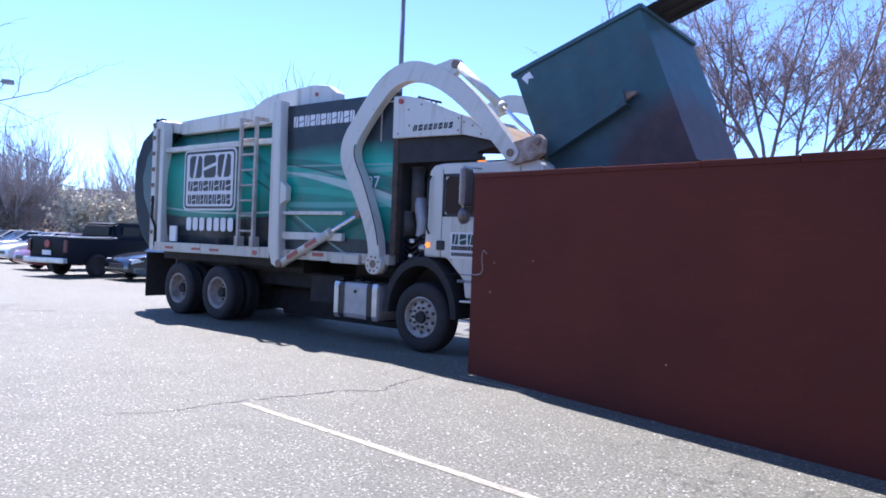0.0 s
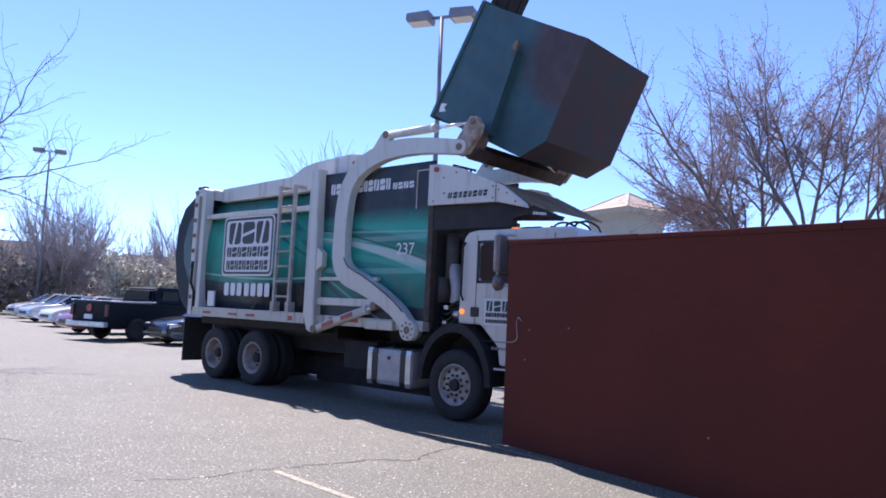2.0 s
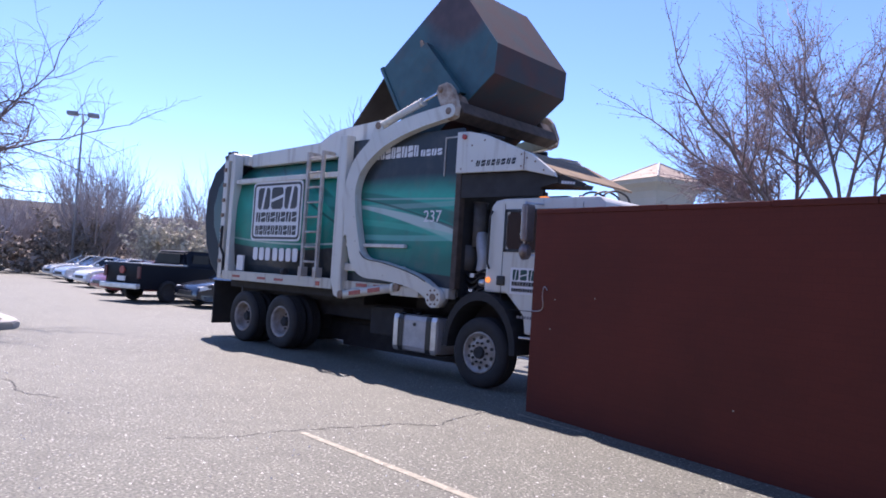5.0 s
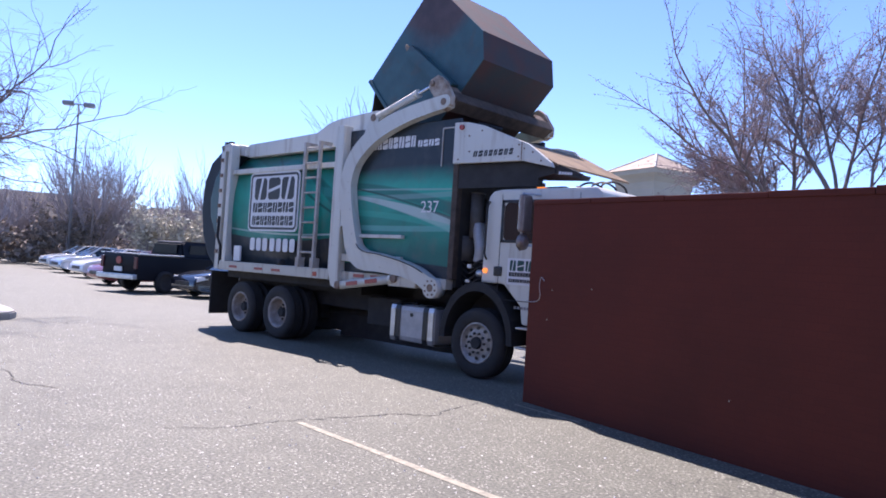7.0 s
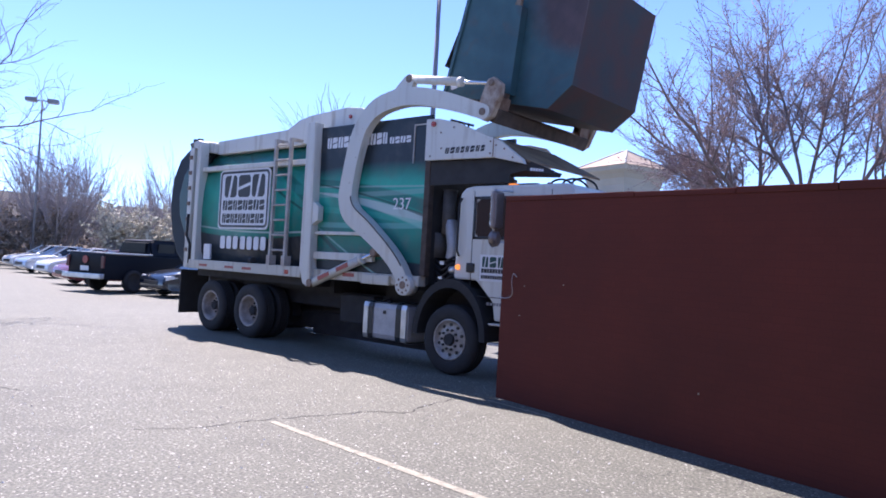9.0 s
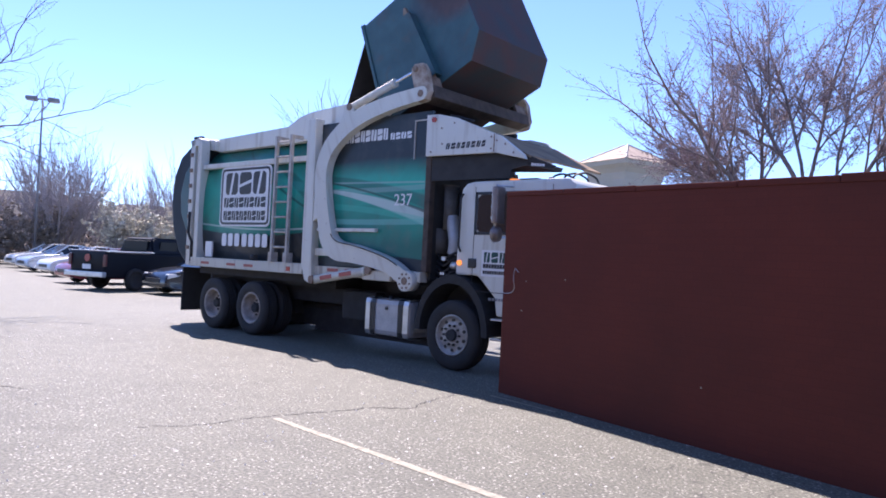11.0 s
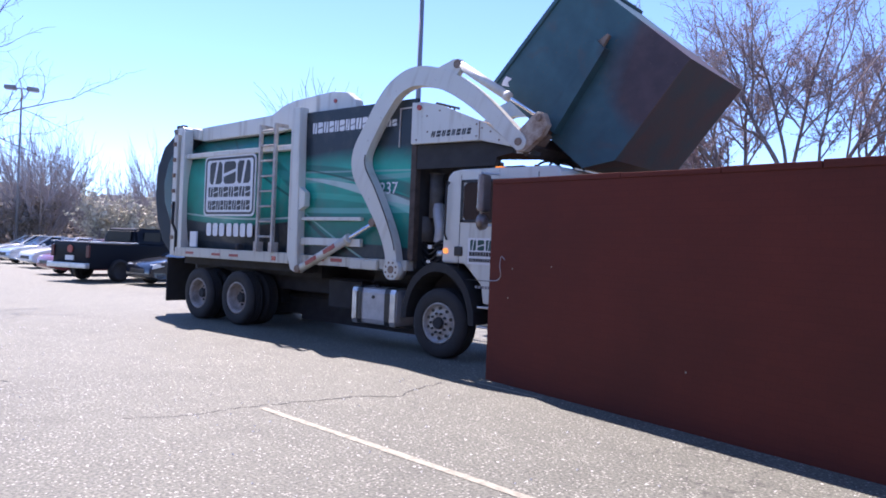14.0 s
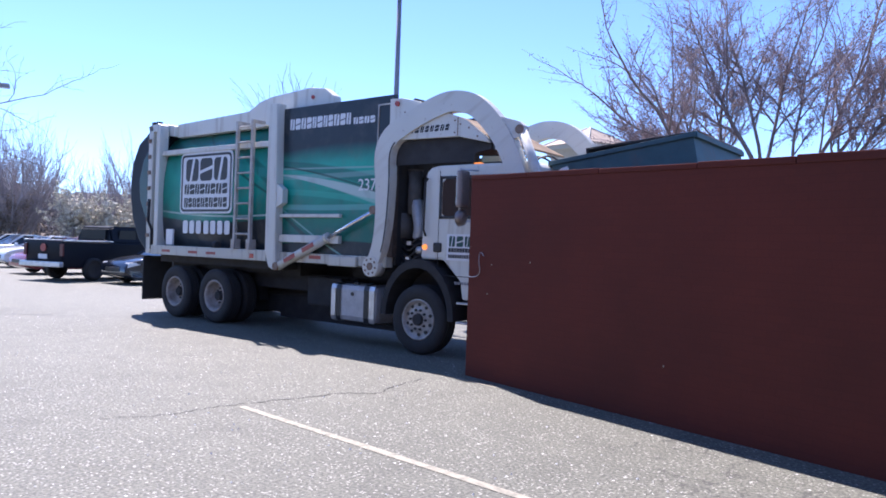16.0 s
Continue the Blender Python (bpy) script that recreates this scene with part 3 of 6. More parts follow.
def chassis():
    bm = bmesh.new()
    box(bm, -7.3, 1.0, 0.80, 0.92, 0.72, 1.02)
    box(bm, -7.3, 1.0, 1.58, 1.70, 0.72, 1.02)
    for x in (-7.2, -4.2, -2.6, -1.0, 0.6):
        box(bm, x, x + 0.15, 0.9, 1.6, 0.74, 1.0)
    box(bm, -7.3, -3.2, 0.55, 1.95, 1.0, 1.25)
    for x in (0.0, -5.09, -6.43):
        tube(bm, [(x, 0.3, 0.52), (x, 2.2, 0.52)], 0.09, 10)
    tube(bm, [(-6.49, 1.25, 0.55), (0.0, 1.25, 0.7)], 0.07, 8)
    box(bm, -5.4, -4.9, 1.0, 1.5, 0.4, 0.8, 0.05)
    part("chassis", bm, GRIME, truck, "black greasy chassis frame")
    # battery box, with boxes and sheets added to block light for underbody shade
    bm = bmesh.new()
    box(bm, -3.0, -2.15, 0.55, 0.78, 0.5, 1.0, 0.03)
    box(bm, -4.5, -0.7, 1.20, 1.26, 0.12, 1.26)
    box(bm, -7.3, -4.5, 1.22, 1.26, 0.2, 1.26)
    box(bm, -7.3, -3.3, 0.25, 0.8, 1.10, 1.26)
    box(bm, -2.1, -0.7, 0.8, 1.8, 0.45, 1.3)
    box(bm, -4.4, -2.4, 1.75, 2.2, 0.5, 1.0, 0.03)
    part("underbody_fill", bm, GRIME, truck, split=True)
    bm = bmesh.new()
    box(bm, -7.66, -7.62, 0.05, 0.72, 0.27, 1.2)
    box(bm, -7.66, -7.62, 1.78, 2.45, 0.27, 1.2)
    part("mudflap", bm, RUBBER, truck, "black rubber mudflaps", split=True)
    # square-shouldered tank under the frame
    bm = bmesh.new()
    box(bm, -1.95, -0.92, 0.14, 0.72, 0.35, 0.95, 0.09)
    t = part("fuel_tank", bm, DULL, truck, "dull aluminium tank with round shoulders")
    for x0, m in ((-1.90, ALU), (-1.80, BLACK), (-1.16, BLACK), (-1.05, ALU)):
        bm = bmesh.new()
        box(bm, x0, x0 + 0.06, 0.128, 0.73, 0.338, 0.962, 0.09)
        part("strap", bm, m, t)
    bm = bmesh.new()
    tube(bm, [(-1.5, 0.30, 0.94), (-1.5, 0.27, 1.0)], 0.045, 12)
    tube(bm, [(-1.45, 0.145, 0.8), (-1.45, 0.125, 0.8)], 0.03, 10)
    part("filler_cap", bm, BLACK, t, split=True)


def body():
    # barrel body behind the main post
    def section(x0, x1, prof, name, material, label=""):
        bm = bmesh.new()
        ring = [(y, z) for y, z in prof] + [(TW - y, z) for y, z in reversed(prof)]
        ends = []
        for x in (x0, x1):
            ends.append([bm.verts.new((x, y, z)) for y, z in ring])
        n = len(ring)
        fs = [bm.faces.new(ends[0]), bm.faces.new(list(reversed(ends[1])))]
        for i in range(n):
            f = bm.faces.new((ends[0][i], ends[1][i], ends[1][(i + 1) % n], ends[0][(i + 1) % n]))
            f.smooth = True
            fs.append(f)
        bmesh.ops.recalc_face_normals(bm, faces=fs)
        return part(name, bm, material, truck, label)
    prof = [(0.30, 1.30), (0.16, 1.6), (0.12, 2.0), (0.11, 2.5), (0.13, 2.9), (0.18, 3.2), (0.27, 3.45), (0.42, 3.65), (0.65, 3.80), (0.95, 3.86)]
    section(-7.2, -3.4, prof, "body_shell", WALLGREEN, "green barrel body with black foot and pale edging")
    # tailgate: a round bulging door
    bm = bmesh.new()
    sil = [(-7.35, 1.30), (-7.75, 1.28), (-8.1, 1.55), (-8.36, 2.0), (-8.49, 2.6), (-8.42, 3.2), (-8.18, 3.62), (-7.8, 3.84), (-7.5, 3.90), (-7.35, 3.90)]
    prism(bm, list(reversed(sil)), 0.16, TW - 0.16, 0.06)
    part("tailgate", bm, DARKPANEL, truck, "dark rounded tailgate")
    bm = bmesh.new()
    sil2 = [(-7.36, 1.9), (-7.7, 2.0), (-7.95, 2.4), (-8.0, 2.8), (-7.85, 3.25), (-7.6, 3.5), (-7.36, 3.58)]
    prism(bm, list(reversed(sil2)), 0.10, 0.165, 0.02)
    part("tailgate_side", bm, GREENPAINT, truck, "teal panel on the tailgate's side")
    # frame posts and rails
    for y0, y1 in ((0.0, 0.2), (TW - 0.2, TW)):
        bm = bmesh.new()
        box(bm, -7.52, -7.36, y0 + .02, y1, 1.26, 3.95, 0.015)
        part("tailgate_post", bm, WHITE, truck, "white steel post")
        bm = bmesh.new()
        box(bm, -7.20, -7.06, y0, y1, 1.26, 3.88, 0.015)
        part("rear_post", bm, WHITE, truck, "white steel post")
        bm = bmesh.new()
        prism(bm, [(-3.53, 1.45), (-3.42, 1.15), (-3.28, 1.10), (-3.22, 1.2), (-3.25, 1.6), (-3.31, 4.04), (-3.53, 4.04)], y0 - 0.01, y1, 0.02)
        part("main_post", bm, WHITE, truck, "broad white main post")
        bm = bmesh.new()
        box(bm, -7.28, -3.5, y0 - 0.005, y1 + 0.05, 1.25, 1.44, 0.012)
        part("lower_rail", bm, RAILW, truck, "white lower side rail with grime")
        bm = bmesh.new()
        box(bm, -7.06, -3.5, y0 + 0.06, y1, 3.30, 3.40, 0.015)
        part("upper_rail", bm, WHITE, truck)
    bm = bmesh.new()
    prism(bm, [(-7.56, 3.93), (-7.5, 3.82), (-7.1, 3.80), (-7.1, 3.94), (-7.2, 3.98)], 0.02, 0.22, 0.01)
    part("hinge", bm, WHITE, truck, "white tailgate hinge")
    # full-width cover over the hinge, added to keep sun off the shell
    bm = bmesh.new()
    prism(bm, [(-7.58, 3.80), (-6.9, 3.72), (-6.9, 3.93), (-7.2, 3.99), (-7.5, 3.96)], 0.23, TW - 0.23, 0.015)
    part("hinge_cover", bm, WHITE, truck, "white cover added over the tailgate hinge to block sun")
    for x in (-7.50, -7.33):
        bm = bmesh.new()
        box(bm, x, x + 0.10, 0.06, 0.16, 3.955, 4.03, 0.012)
        part("hinge_lug", bm, GRIME, truck)
    bm = bmesh.new()
    prism(bm, [(-3.26, 2.20), (-3.10, 2.28), (-3.10, 2.52), (-3.26, 2.62)], 0.0, 0.12, 0.01)
    part("post_bracket", bm, WHITE, truck, "small white bracket on the post")
    bm = bmesh.new()
    for k in range(7):
        box(bm, -7.50, -7.40, -0.005, 0.03, 1.6 + k * 0.33, 1.68 + k * 0.33)
    part("hinge_plate", bm, RUSTY, truck, split=True)
    bm = bmesh.new()
    tube(bm, [(-7.32, 0.03, 1.35), (-7.32, 0.03, 1.75), (-7.42, 0.0, 1.95), (-7.40, 0.0, 2.4)], 0.03, 8)
    part("tailgate_latch", bm, GRIME, truck)
    # roof trunking from the tail to the hopper
    bm = bmesh.new()
    prism(bm, [(-6.95, 3.70), (-4.2, 3.72), (-3.0, 3.8), (-2.22, 3.95), (-2.24, 4.12), (-2.47, 4.27), (-2.85, 4.32), (-3.9, 4.26), (-4.2, 4.20), (-4.55, 4.05), (-6.95, 3.98)], 0.32, 0.5, 0.02)
    prism(bm, [(-6.95, 3.70), (-4.2, 3.72), (-3.0, 3.8), (-2.22, 3.95), (-2.24, 4.12), (-2.47, 4.27), (-2.85, 4.32), (-3.9, 4.26), (-4.2, 4.20), (-4.55, 4.05), (-6.95, 3.98)], TW - 0.5, TW - 0.32, 0.02)
    box(bm, -6.95, -3.4, 0.5, TW - 0.5, 3.84, 3.98)
    part("roof_rail", bm, WHITE, truck, "white roof side rail", split=True)
    bm = bmesh.new()
    for x, z in ((-2.75, 4.14), (-3.45, 3.86)):
        tube(bm, [(x, 0.33, z), (x, 0.30, z)], 0.035, 14)
    part("roof_marker", bm, REDLENS, truck, "small red marker lamp", split=True)
    # hopper
    bm = bmesh.new()
    for y0, y1 in ((0.15, 0.21), (TW - 0.21, TW - 0.15)):
        box(bm, -3.3, -0.66, y0, y1, 1.42, 3.95, 0.01)
    box(bm, -3.3, -0.7, 0.2, TW - 0.2, 1.42, 1.6)
    part("hopper", bm, HOPPERWRAP, truck, "black and green hopper side with pale swooshes")
    bm = bmesh.new()
    box(bm, -0.73, -0.62, 0.12, 0.24, 1.42, 3.22, 0.012)
    box(bm, -0.73, -0.62, TW - 0.24, TW - 0.12, 1.42, 3.22, 0.012)
    part("hopper_edge", bm, DARKRUST, truck, "rusty brown front edge of the hopper", split=True)
    bm = bmesh.new()
    box(bm, -1.02, -1.0, 0.135, 0.15, 3.2, 3.82)
    box(bm, -1.0, -0.76, 0.135, 0.15, 3.80, 3.82)
    part("edging", bm, LADDER, truck, split=True)
    bm = bmesh.new()
    for z0, h, m in ((2.03, 0.06, 0), (1.60, 0.13, 0)):
        box(bm, -3.25, -1.75, 0.07, 0.15, z0, z0 + h, 0.012)
    part("hopper_rib", bm, WHITE, truck, "white horizontal stiffening ribs", split=True)
    bm = bmesh.new()
    box(bm, -3.25, -0.7, 0.08, 0.25, 1.26, 1.42, 0.012)
    box(bm, -1.95, -1.3, 0.02, 0.2, 1.24, 1.4, 0.02)
    part("hopper_rail", bm, RAILW, truck, "white lower rail, oil-stained")
    bm = bmesh.new()
    for x in (-2.9, -2.45, -1.15):
        box(bm, x, x + 0.28, 0.074, 0.081, 1.33, 1.39)
    part("reflective_tape", bm, REDTAPE, truck, "red reflective tape", split=True)
    # dark front wall and overhang floor, added to put shade into the gap
    bm = bmesh.new()
    box(bm, -0.71, -0.64, 0.24, TW - 0.24, 1.3, 3.72)
    part("hopper_front", bm, GRIME, truck, "dark hopper front wall")
    bm = bmesh.new()
    prism(bm, [(-0.64, 3.10), (1.12, 3.02), (1.15, 3.08), (-0.64, 3.18)], 0.135, 1.1)
    part("overhang_floor", bm, GRIME, truck, "dark underside over the cab")
    bm = bmesh.new()
    prism(bm, [(-0.60, 2.835), (0.88, 2.835), (0.90, 2.95), (1.18, 3.0), (1.18, 3.055), (0.66, 3.18), (-0.60, 3.20)], 0.115, 0.13)
    part("overhang_side", bm, GRIME, truck, "dark side plate above the cab roof")
    bm = bmesh.new()
    prism(bm, [(0.3, 3.05), (1.14, 3.0), (1.60, 2.93), (1.62, 2.97), (1.2, 3.13), (0.3, 3.5)], 0.13, 0.15)
    tip = part("tip_plate", bm, GRIME, truck, "dark plate under the sloping sheet")
    bm = bmesh.new()
    for k in range(5):
        box(bm, 1.235 + k * 0.045, 1.268 + k * 0.045, 0.12, 0.13, 2.985 - k * 0.004, 3.025 - k * 0.006)
    part("stencil_bar", bm, SIGNWHITE, tip, "small white stencilled marks", split=True)
    # dark sheet added on the far side, closing the gap in shade
    bm = bmesh.new()
    box(bm, -0.64, 0.04, TW - 0.5, TW - 0.4, 1.3, 3.1)
    part("shade_sheet", bm, GRIME, truck)
    # white cheek over the cab and the sheet ahead of it
    for y0, y1 in ((0.02, 0.09), (TW - 0.09, TW - 0.02)):
        bm = bmesh.new()
        prism(bm, [(-0.66, 3.21), (0.66, 3.19), (1.20, 3.07), (1.16, 3.14), (0.77, 3.42), (-0.08, 3.76), (-0.42, 3.84), (-0.66, 3.85)] if y0 < 1 else [(-0.66, 3.4), (0.3, 3.4), (-0.08, 3.76), (-0.42, 3.84), (-0.66, 3.85)], y0, y1, 0.012)
        ck = part("hopper_cheek", bm, WHITE, truck, "white pointed side panel over the cab")
        if y0 < 1:
            bm = bmesh.new()
            logo_blocks(bm, -0.27, 0.50, 3.29, 3.38, y0, 8, 0.25, 0.3)
            part("maker_mark", bm, BLACK, ck, "black slanted maker's mark", split=True)
            bm = bmesh.new()
            for x, z in ((-0.55, 3.27), (-0.35, 3.62), (-0.33, 3.38), (0.6, 3.25), (0.6, 3.42), (1.0, 3.17), (-0.1, 3.68), (0.7, 3.36), (0.85, 3.3)):
                tube(bm, [(x, y0, z), (x, y0 - 0.008, z)], 0.014, 8)
            part("bolt", bm, RUSTY, ck, split=True)
            bm = bmesh.new()
            tube(bm, [(-0.50, y0 + 0.01, 3.76), (-0.50, y0 - 0.03, 3.76)], 0.04, 16)
            part("marker_lamp", bm, REDLENS, ck, "round red marker lamp")
            bm = bmesh.new()
            box(bm, 0.645, 0.66, y0 - 0.004, y0 + 0.01, 3.2, 3.46)
            part("seam", bm, RUSTY, ck)
    bm = bmesh.new()
    top = [(-0.55, 3.80), (0.37, 3.56), (1.22, 3.13)]
    prism(bm, list(reversed(top)) + [(x, z - 0.03) for x, z in top], 0.095, 2.12)
    part("cab_guard", bm, TAN, truck, "sun-bleached tan sheet sloping over the cab")
    bm = bmesh.new()
    for y in (0.155,):
        prism(bm, [(0.0, 3.38), (1.15, 3.0), (1.18, 3.09), (0.0, 3.6)], y, y + 0.05)
    part("guard_brace", bm, GRIME, truck)
    bm = bmesh.new()
    for k in range(5):
        tube(bm, [(-0.42 + k * 0.09, 0.3, 3.80 - k * 0.025), (-0.40 + k * 0.09, 0.3, 3.87 - k * 0.025), (-0.34 + k * 0.09, 0.34, 3.85 - k * 0.025)], 0.022, 6)
    part("hose_clamp", bm, GRIME, truck, "row of black hydraulic hose clamps", split=True)
    # ladder
    lad = empty_part("ladder", truck)
    for x in (-4.42, -3.97):
        bm = bmesh.new()
        box(bm, x - 0.03, x + 0.03, -0.03, 0.03, 1.44, 3.8, 0.006)
        part("ladder_rail", bm, LADDER, lad)
    for k in range(8):
        bm = bmesh.new()
        tube(bm, [(-4.42, 0.0, 1.72 + k * 0.28), (-3.97, 0.0, 1.72 + k * 0.28)], 0.02, 8)
        part("rung", bm, LADDER, lad)
    bm = bmesh.new()
    for x in (-4.42, -3.97):
        box(bm, x - 0.025, x + 0.025, 0.0, 0.25, 3.74, 3.8)
        box(bm, x - 0.05, x + 0.05, -0.05, 0.1, 1.44, 1.62)
    part("ladder_bracket", bm, LADDER, lad, split=True)
    bm = bmesh.new()
    box(bm, -3.96, -3.84, -0.012, 0.0, 1.29, 1.37, 0.004)
    part("side_marker", bm, REDLENS, truck, "red side marker lamp")
    bm = bmesh.new()
    for x in (-6.85, -5.9, -5.3):
        box(bm, x, x + 0.3, -0.009, -0.004, 1.31, 1.36)
    part("rail_tape", bm, REDTAPE, truck, split=True)
    bm = bmesh.new()
    box(bm, -6.82, -6.58, 0.06, 0.10, 1.46, 1.78, 0.006)
    part("notice_plate", bm, SIGNWHITE, truck)
    bm = bmesh.new()
    tube(bm, [(-5.1, 0.05, 1.49), (-5.0, 0.05, 1.49)], 0.07, 14)
    part("rail_valve", bm, GRIME, truck)
    # main sign
    bm = bmesh.new()
    prism(bm, round_outline(-6.38, -4.66, 2.10, 3.30, 0.11), 0.082, 0.098)
    s = part("sign", bm, SIGNWHITE, truck, "white sign board with black block lettering shapes")
    bm = bmesh.new()
    outer, inner = round_outline(-6.345, -4.695, 2.135, 3.265, 0.10), round_outline(-6.30, -4.74, 2.18, 3.22, 0.07)
    rings = [[bm.verts.new((x, y, z)) for x, z in ring] for ring in (outer, inner) for y in (0.082, 0.078)]
    for k in range(len(outer)):
        n = (k + 1) % len(outer)
        for a, b in ((0, 1), (1, 3), (3, 2)):
            bm.faces.new((rings[a][k], rings[a][n], rings[b][n], rings[b][k]))
    bmesh.ops.recalc_face_normals(bm, faces=bm.faces)
    part("sign_border", bm, BLACK, s, "thin black border with round corners")
    bm = bmesh.new()
    logo_blocks(bm, -6.22, -4.80, 2.74, 3.18, 0.082, 3, 0, 0.13)
    part("sign_mark", bm, BLACK, s, split=True)
    bm = bmesh.new()
    logo_blocks(bm, -6.24, -4.80, 2.48, 2.68, 0.082, 8, 0, 0.17)
    part("sign_mark", bm, BLACK, s, split=True)
    bm = bmesh.new()
    logo_blocks(bm, -6.24, -4.80, 2.22, 2.41, 0.082, 10, 0, 0.2)
    part("sign_mark", bm, BLACK, s, split=True)
    # bars where a number stands on the foot of the body
    bm = bmesh.new()
    for i in range(7):
        x = -6.26 + i * 0.225 + (0.03 if i > 2 else 0)
        prism(bm, round_outline(x, x + 0.165, 1.70, 1.96, 0.05), 0.088, 0.1)
    part("number_bar", bm, SIGNWHITE, truck, "plain white bars", split=True)
    bm = bmesh.new()
    logo_blocks(bm, -3.14, -1.62, 3.56, 3.75, 0.15, 11, 0, 0.2)
    part("name_mark", bm, SIGNWHITE, truck, "white block shapes on black", split=True)
    bm = bmesh.new()
    logo_blocks(bm, -1.58, -1.08, 3.55, 3.66, 0.15, 4, 0, 0.2)
    part("name_mark", bm, SIGNWHITE, truck, "white block shapes on black", split=True)
    bm = text_mesh("237", 0.27)
    bmesh.ops.translate(bm, vec=(-1.42, 0.147, 2.47), verts=bm.verts)
    part("fleet_number", bm, SIGNWHITE, truck, "pale fleet number 237")


MIRRORSHELL = mat("dull chromed shell", (0.28, 0.23, 0.21), 0.4, 0.6, 0.3, 8, 40, 0.1)


def cab():
    y0, y1 = 0.10, TW - 0.10
    side = [(-0.02, 1.42), (0.40, 1.42), (0.72, 1.12), (0.76, 0.86), (2.05, 0.86), (2.08, 1.7), (1.96, 2.72), (1.86, 2.80), (0.26, 2.80), (0.13, 2.775), (0.05, 2.70), (0.02, 2.58)]
    bm = bmesh.new()
    prism(bm, side, y0, y1, 0.04)
    c = part("cab", bm, WHITE, truck, "white flat-fronted truck cab")
    for s, y in ((1, y0), (-1, y1)):
        bm = bmesh.new()
        prism(bm, [(0.36, 2.10), (0.40, 2.06), (0.98, 2.06), (1.55, 2.12), (1.55, 2.60), (0.42, 2.60), (0.36, 2.55)], y - 0.008 if s > 0 else y - 0.004, y + 0.004 if s > 0 else y + 0.008, 0.003)
        part("side_window", bm, GLASS, c, "dark cab side window")
        bm = bmesh.new()
        for (xa, xb, za, zb) in ((0.31, 0.35, 2.02, 2.64), (0.31, 1.6, 2.60, 2.64), (0.31, 1.6, 2.02, 2.06)):
            box(bm, xa, xb, y - 0.012, y + 0.012, za, zb)
        part("window_seal", bm, BLACK, c, split=True)
    bm = bmesh.new()
    box(bm, 2.02, 2.07, 0.3, TW - 0.3, 1.75, 2.6)
    part("windscreen", bm, GLASS, c)
    bm = bmesh.new()
    for x in (0.30, 1.62):
        box(bm, x, x + 0.008, y0 - 0.004, y0 + 0.004, 1.2, 2.72)
    box(bm, 0.30, 1.62, y0 - 0.004, y0 + 0.004, 1.19, 1.2)
    part("door_gap", bm, GRIME, c, split=True)
    bm = bmesh.new()
    box(bm, 0.22, 0.37, y0 - 0.012, y0 + 0.01, 1.53, 1.67, 0.02)
    part("door_latch", bm, BLACK, c, "black recessed door latch")
    bm = bmesh.new()
    tube(bm, [(0.10, y0 - 0.03, 2.62), (0.07, y0 - 0.05, 2.55), (0.06, y0 - 0.05, 1.85), (0.09, y0 - 0.03, 1.76)], 0.016, 8)
    part("grab_rail", bm, GRIME, c)
    bm = bmesh.new()
    tube(bm, [(0.06, y0 + 0.01, 1.60), (0.06, y0 - 0.03, 1.60)], [0.045, 0.036], 16)
    part("turn_signal", bm, AMBERON, c, "lit amber turn signal")
    bm = bmesh.new()
    box(bm, 0.47, 0.93, y0 - 0.008, y0 - 0.002, 1.42, 1.80)
    s = part("door_sign", bm, SIGNWHITE, c, "white sign with green block shapes")
    bm = bmesh.new()
    logo_blocks(bm, 0.50, 0.90, 1.62, 1.77, y0 - 0.008, 3, 0, 0.22)
    part("sign_mark", bm, mat("dark teal ink", (0.01, 0.07, 0.06), 0.5), s, split=True)
    bm = bmesh.new()
    logo_blocks(bm, 0.50, 0.90, 1.54, 1.60, y0 - 0.008, 8, 0, 0.2, False)
    logo_blocks(bm, 0.50, 0.90, 1.455, 1.505, y0 - 0.008, 10, 0, 0.25, False)
    part("sign_mark", bm, BLACK, s, split=True)
    bm = bmesh.new()
    logo_blocks(bm, 0.62, 0.95, 1.08, 1.12, y0 - 0.004, 6, 0, 0.3, False)
    part("small_lettering", bm, LAMPGREY, c, split=True)
    # roof lamps, beacon and box
    bm = bmesh.new()
    for y in (0.35, 0.8, 1.25, 1.7, 2.15):
        box(bm, 0.75, 0.87, y - 0.05, y + 0.05, 2.80, 2.845, 0.012)
    part("roof_lamp", bm, AMBERON, c, "amber roof marker lamps", split=True)
    bm = bmesh.new()
    tube(bm, [(1.35, 0.45, 2.80), (1.35, 0.45, 2.86)], [0.035, 0.028], 14)
    part("beacon", bm, REDLENS, c)
    bm = bmesh.new()
    for x in (1.1, 1.3, 1.45):
        tube(bm, curve_spline([(x, 0.85, 2.8), (x + 0.03, 0.88, 2.93), (x + 0.16, 0.95, 2.97), (x + 0.30, 1.0, 2.90), (x + 0.36, 1.0, 2.8)], 5), 0.016, 6)
    part("air_hose", bm, BLACK, c, split=True)
    # mirror
    bm = bmesh.new()
    for z in (2.70, 1.98):
        tube(bm, [(0.98, y0, z), (0.88, y0 - 0.16, z), (0.84, y0 - 0.22, z)], 0.014, 6)
    tube(bm, [(0.84, y0 - 0.22, 2.72), (0.84, y0 - 0.22, 1.90)], 0.018, 8)
    mr = part("mirror_arm", bm, ALU, c)
    bm = bmesh.new()
    box(bm, 0.84, 0.93, y0 - 0.33, y0 - 0.11, 2.16, 2.68, 0.035)
    head = part("mirror_head", bm, MIRRORSHELL, mr, "dull chromed mirror housing")
    bm = bmesh.new()
    box(bm, 0.832, 0.838, y0 - 0.31, y0 - 0.13, 2.20, 2.64, 0.002)
    part("mirror_glass", bm, CHROME, head, "mirror glass")
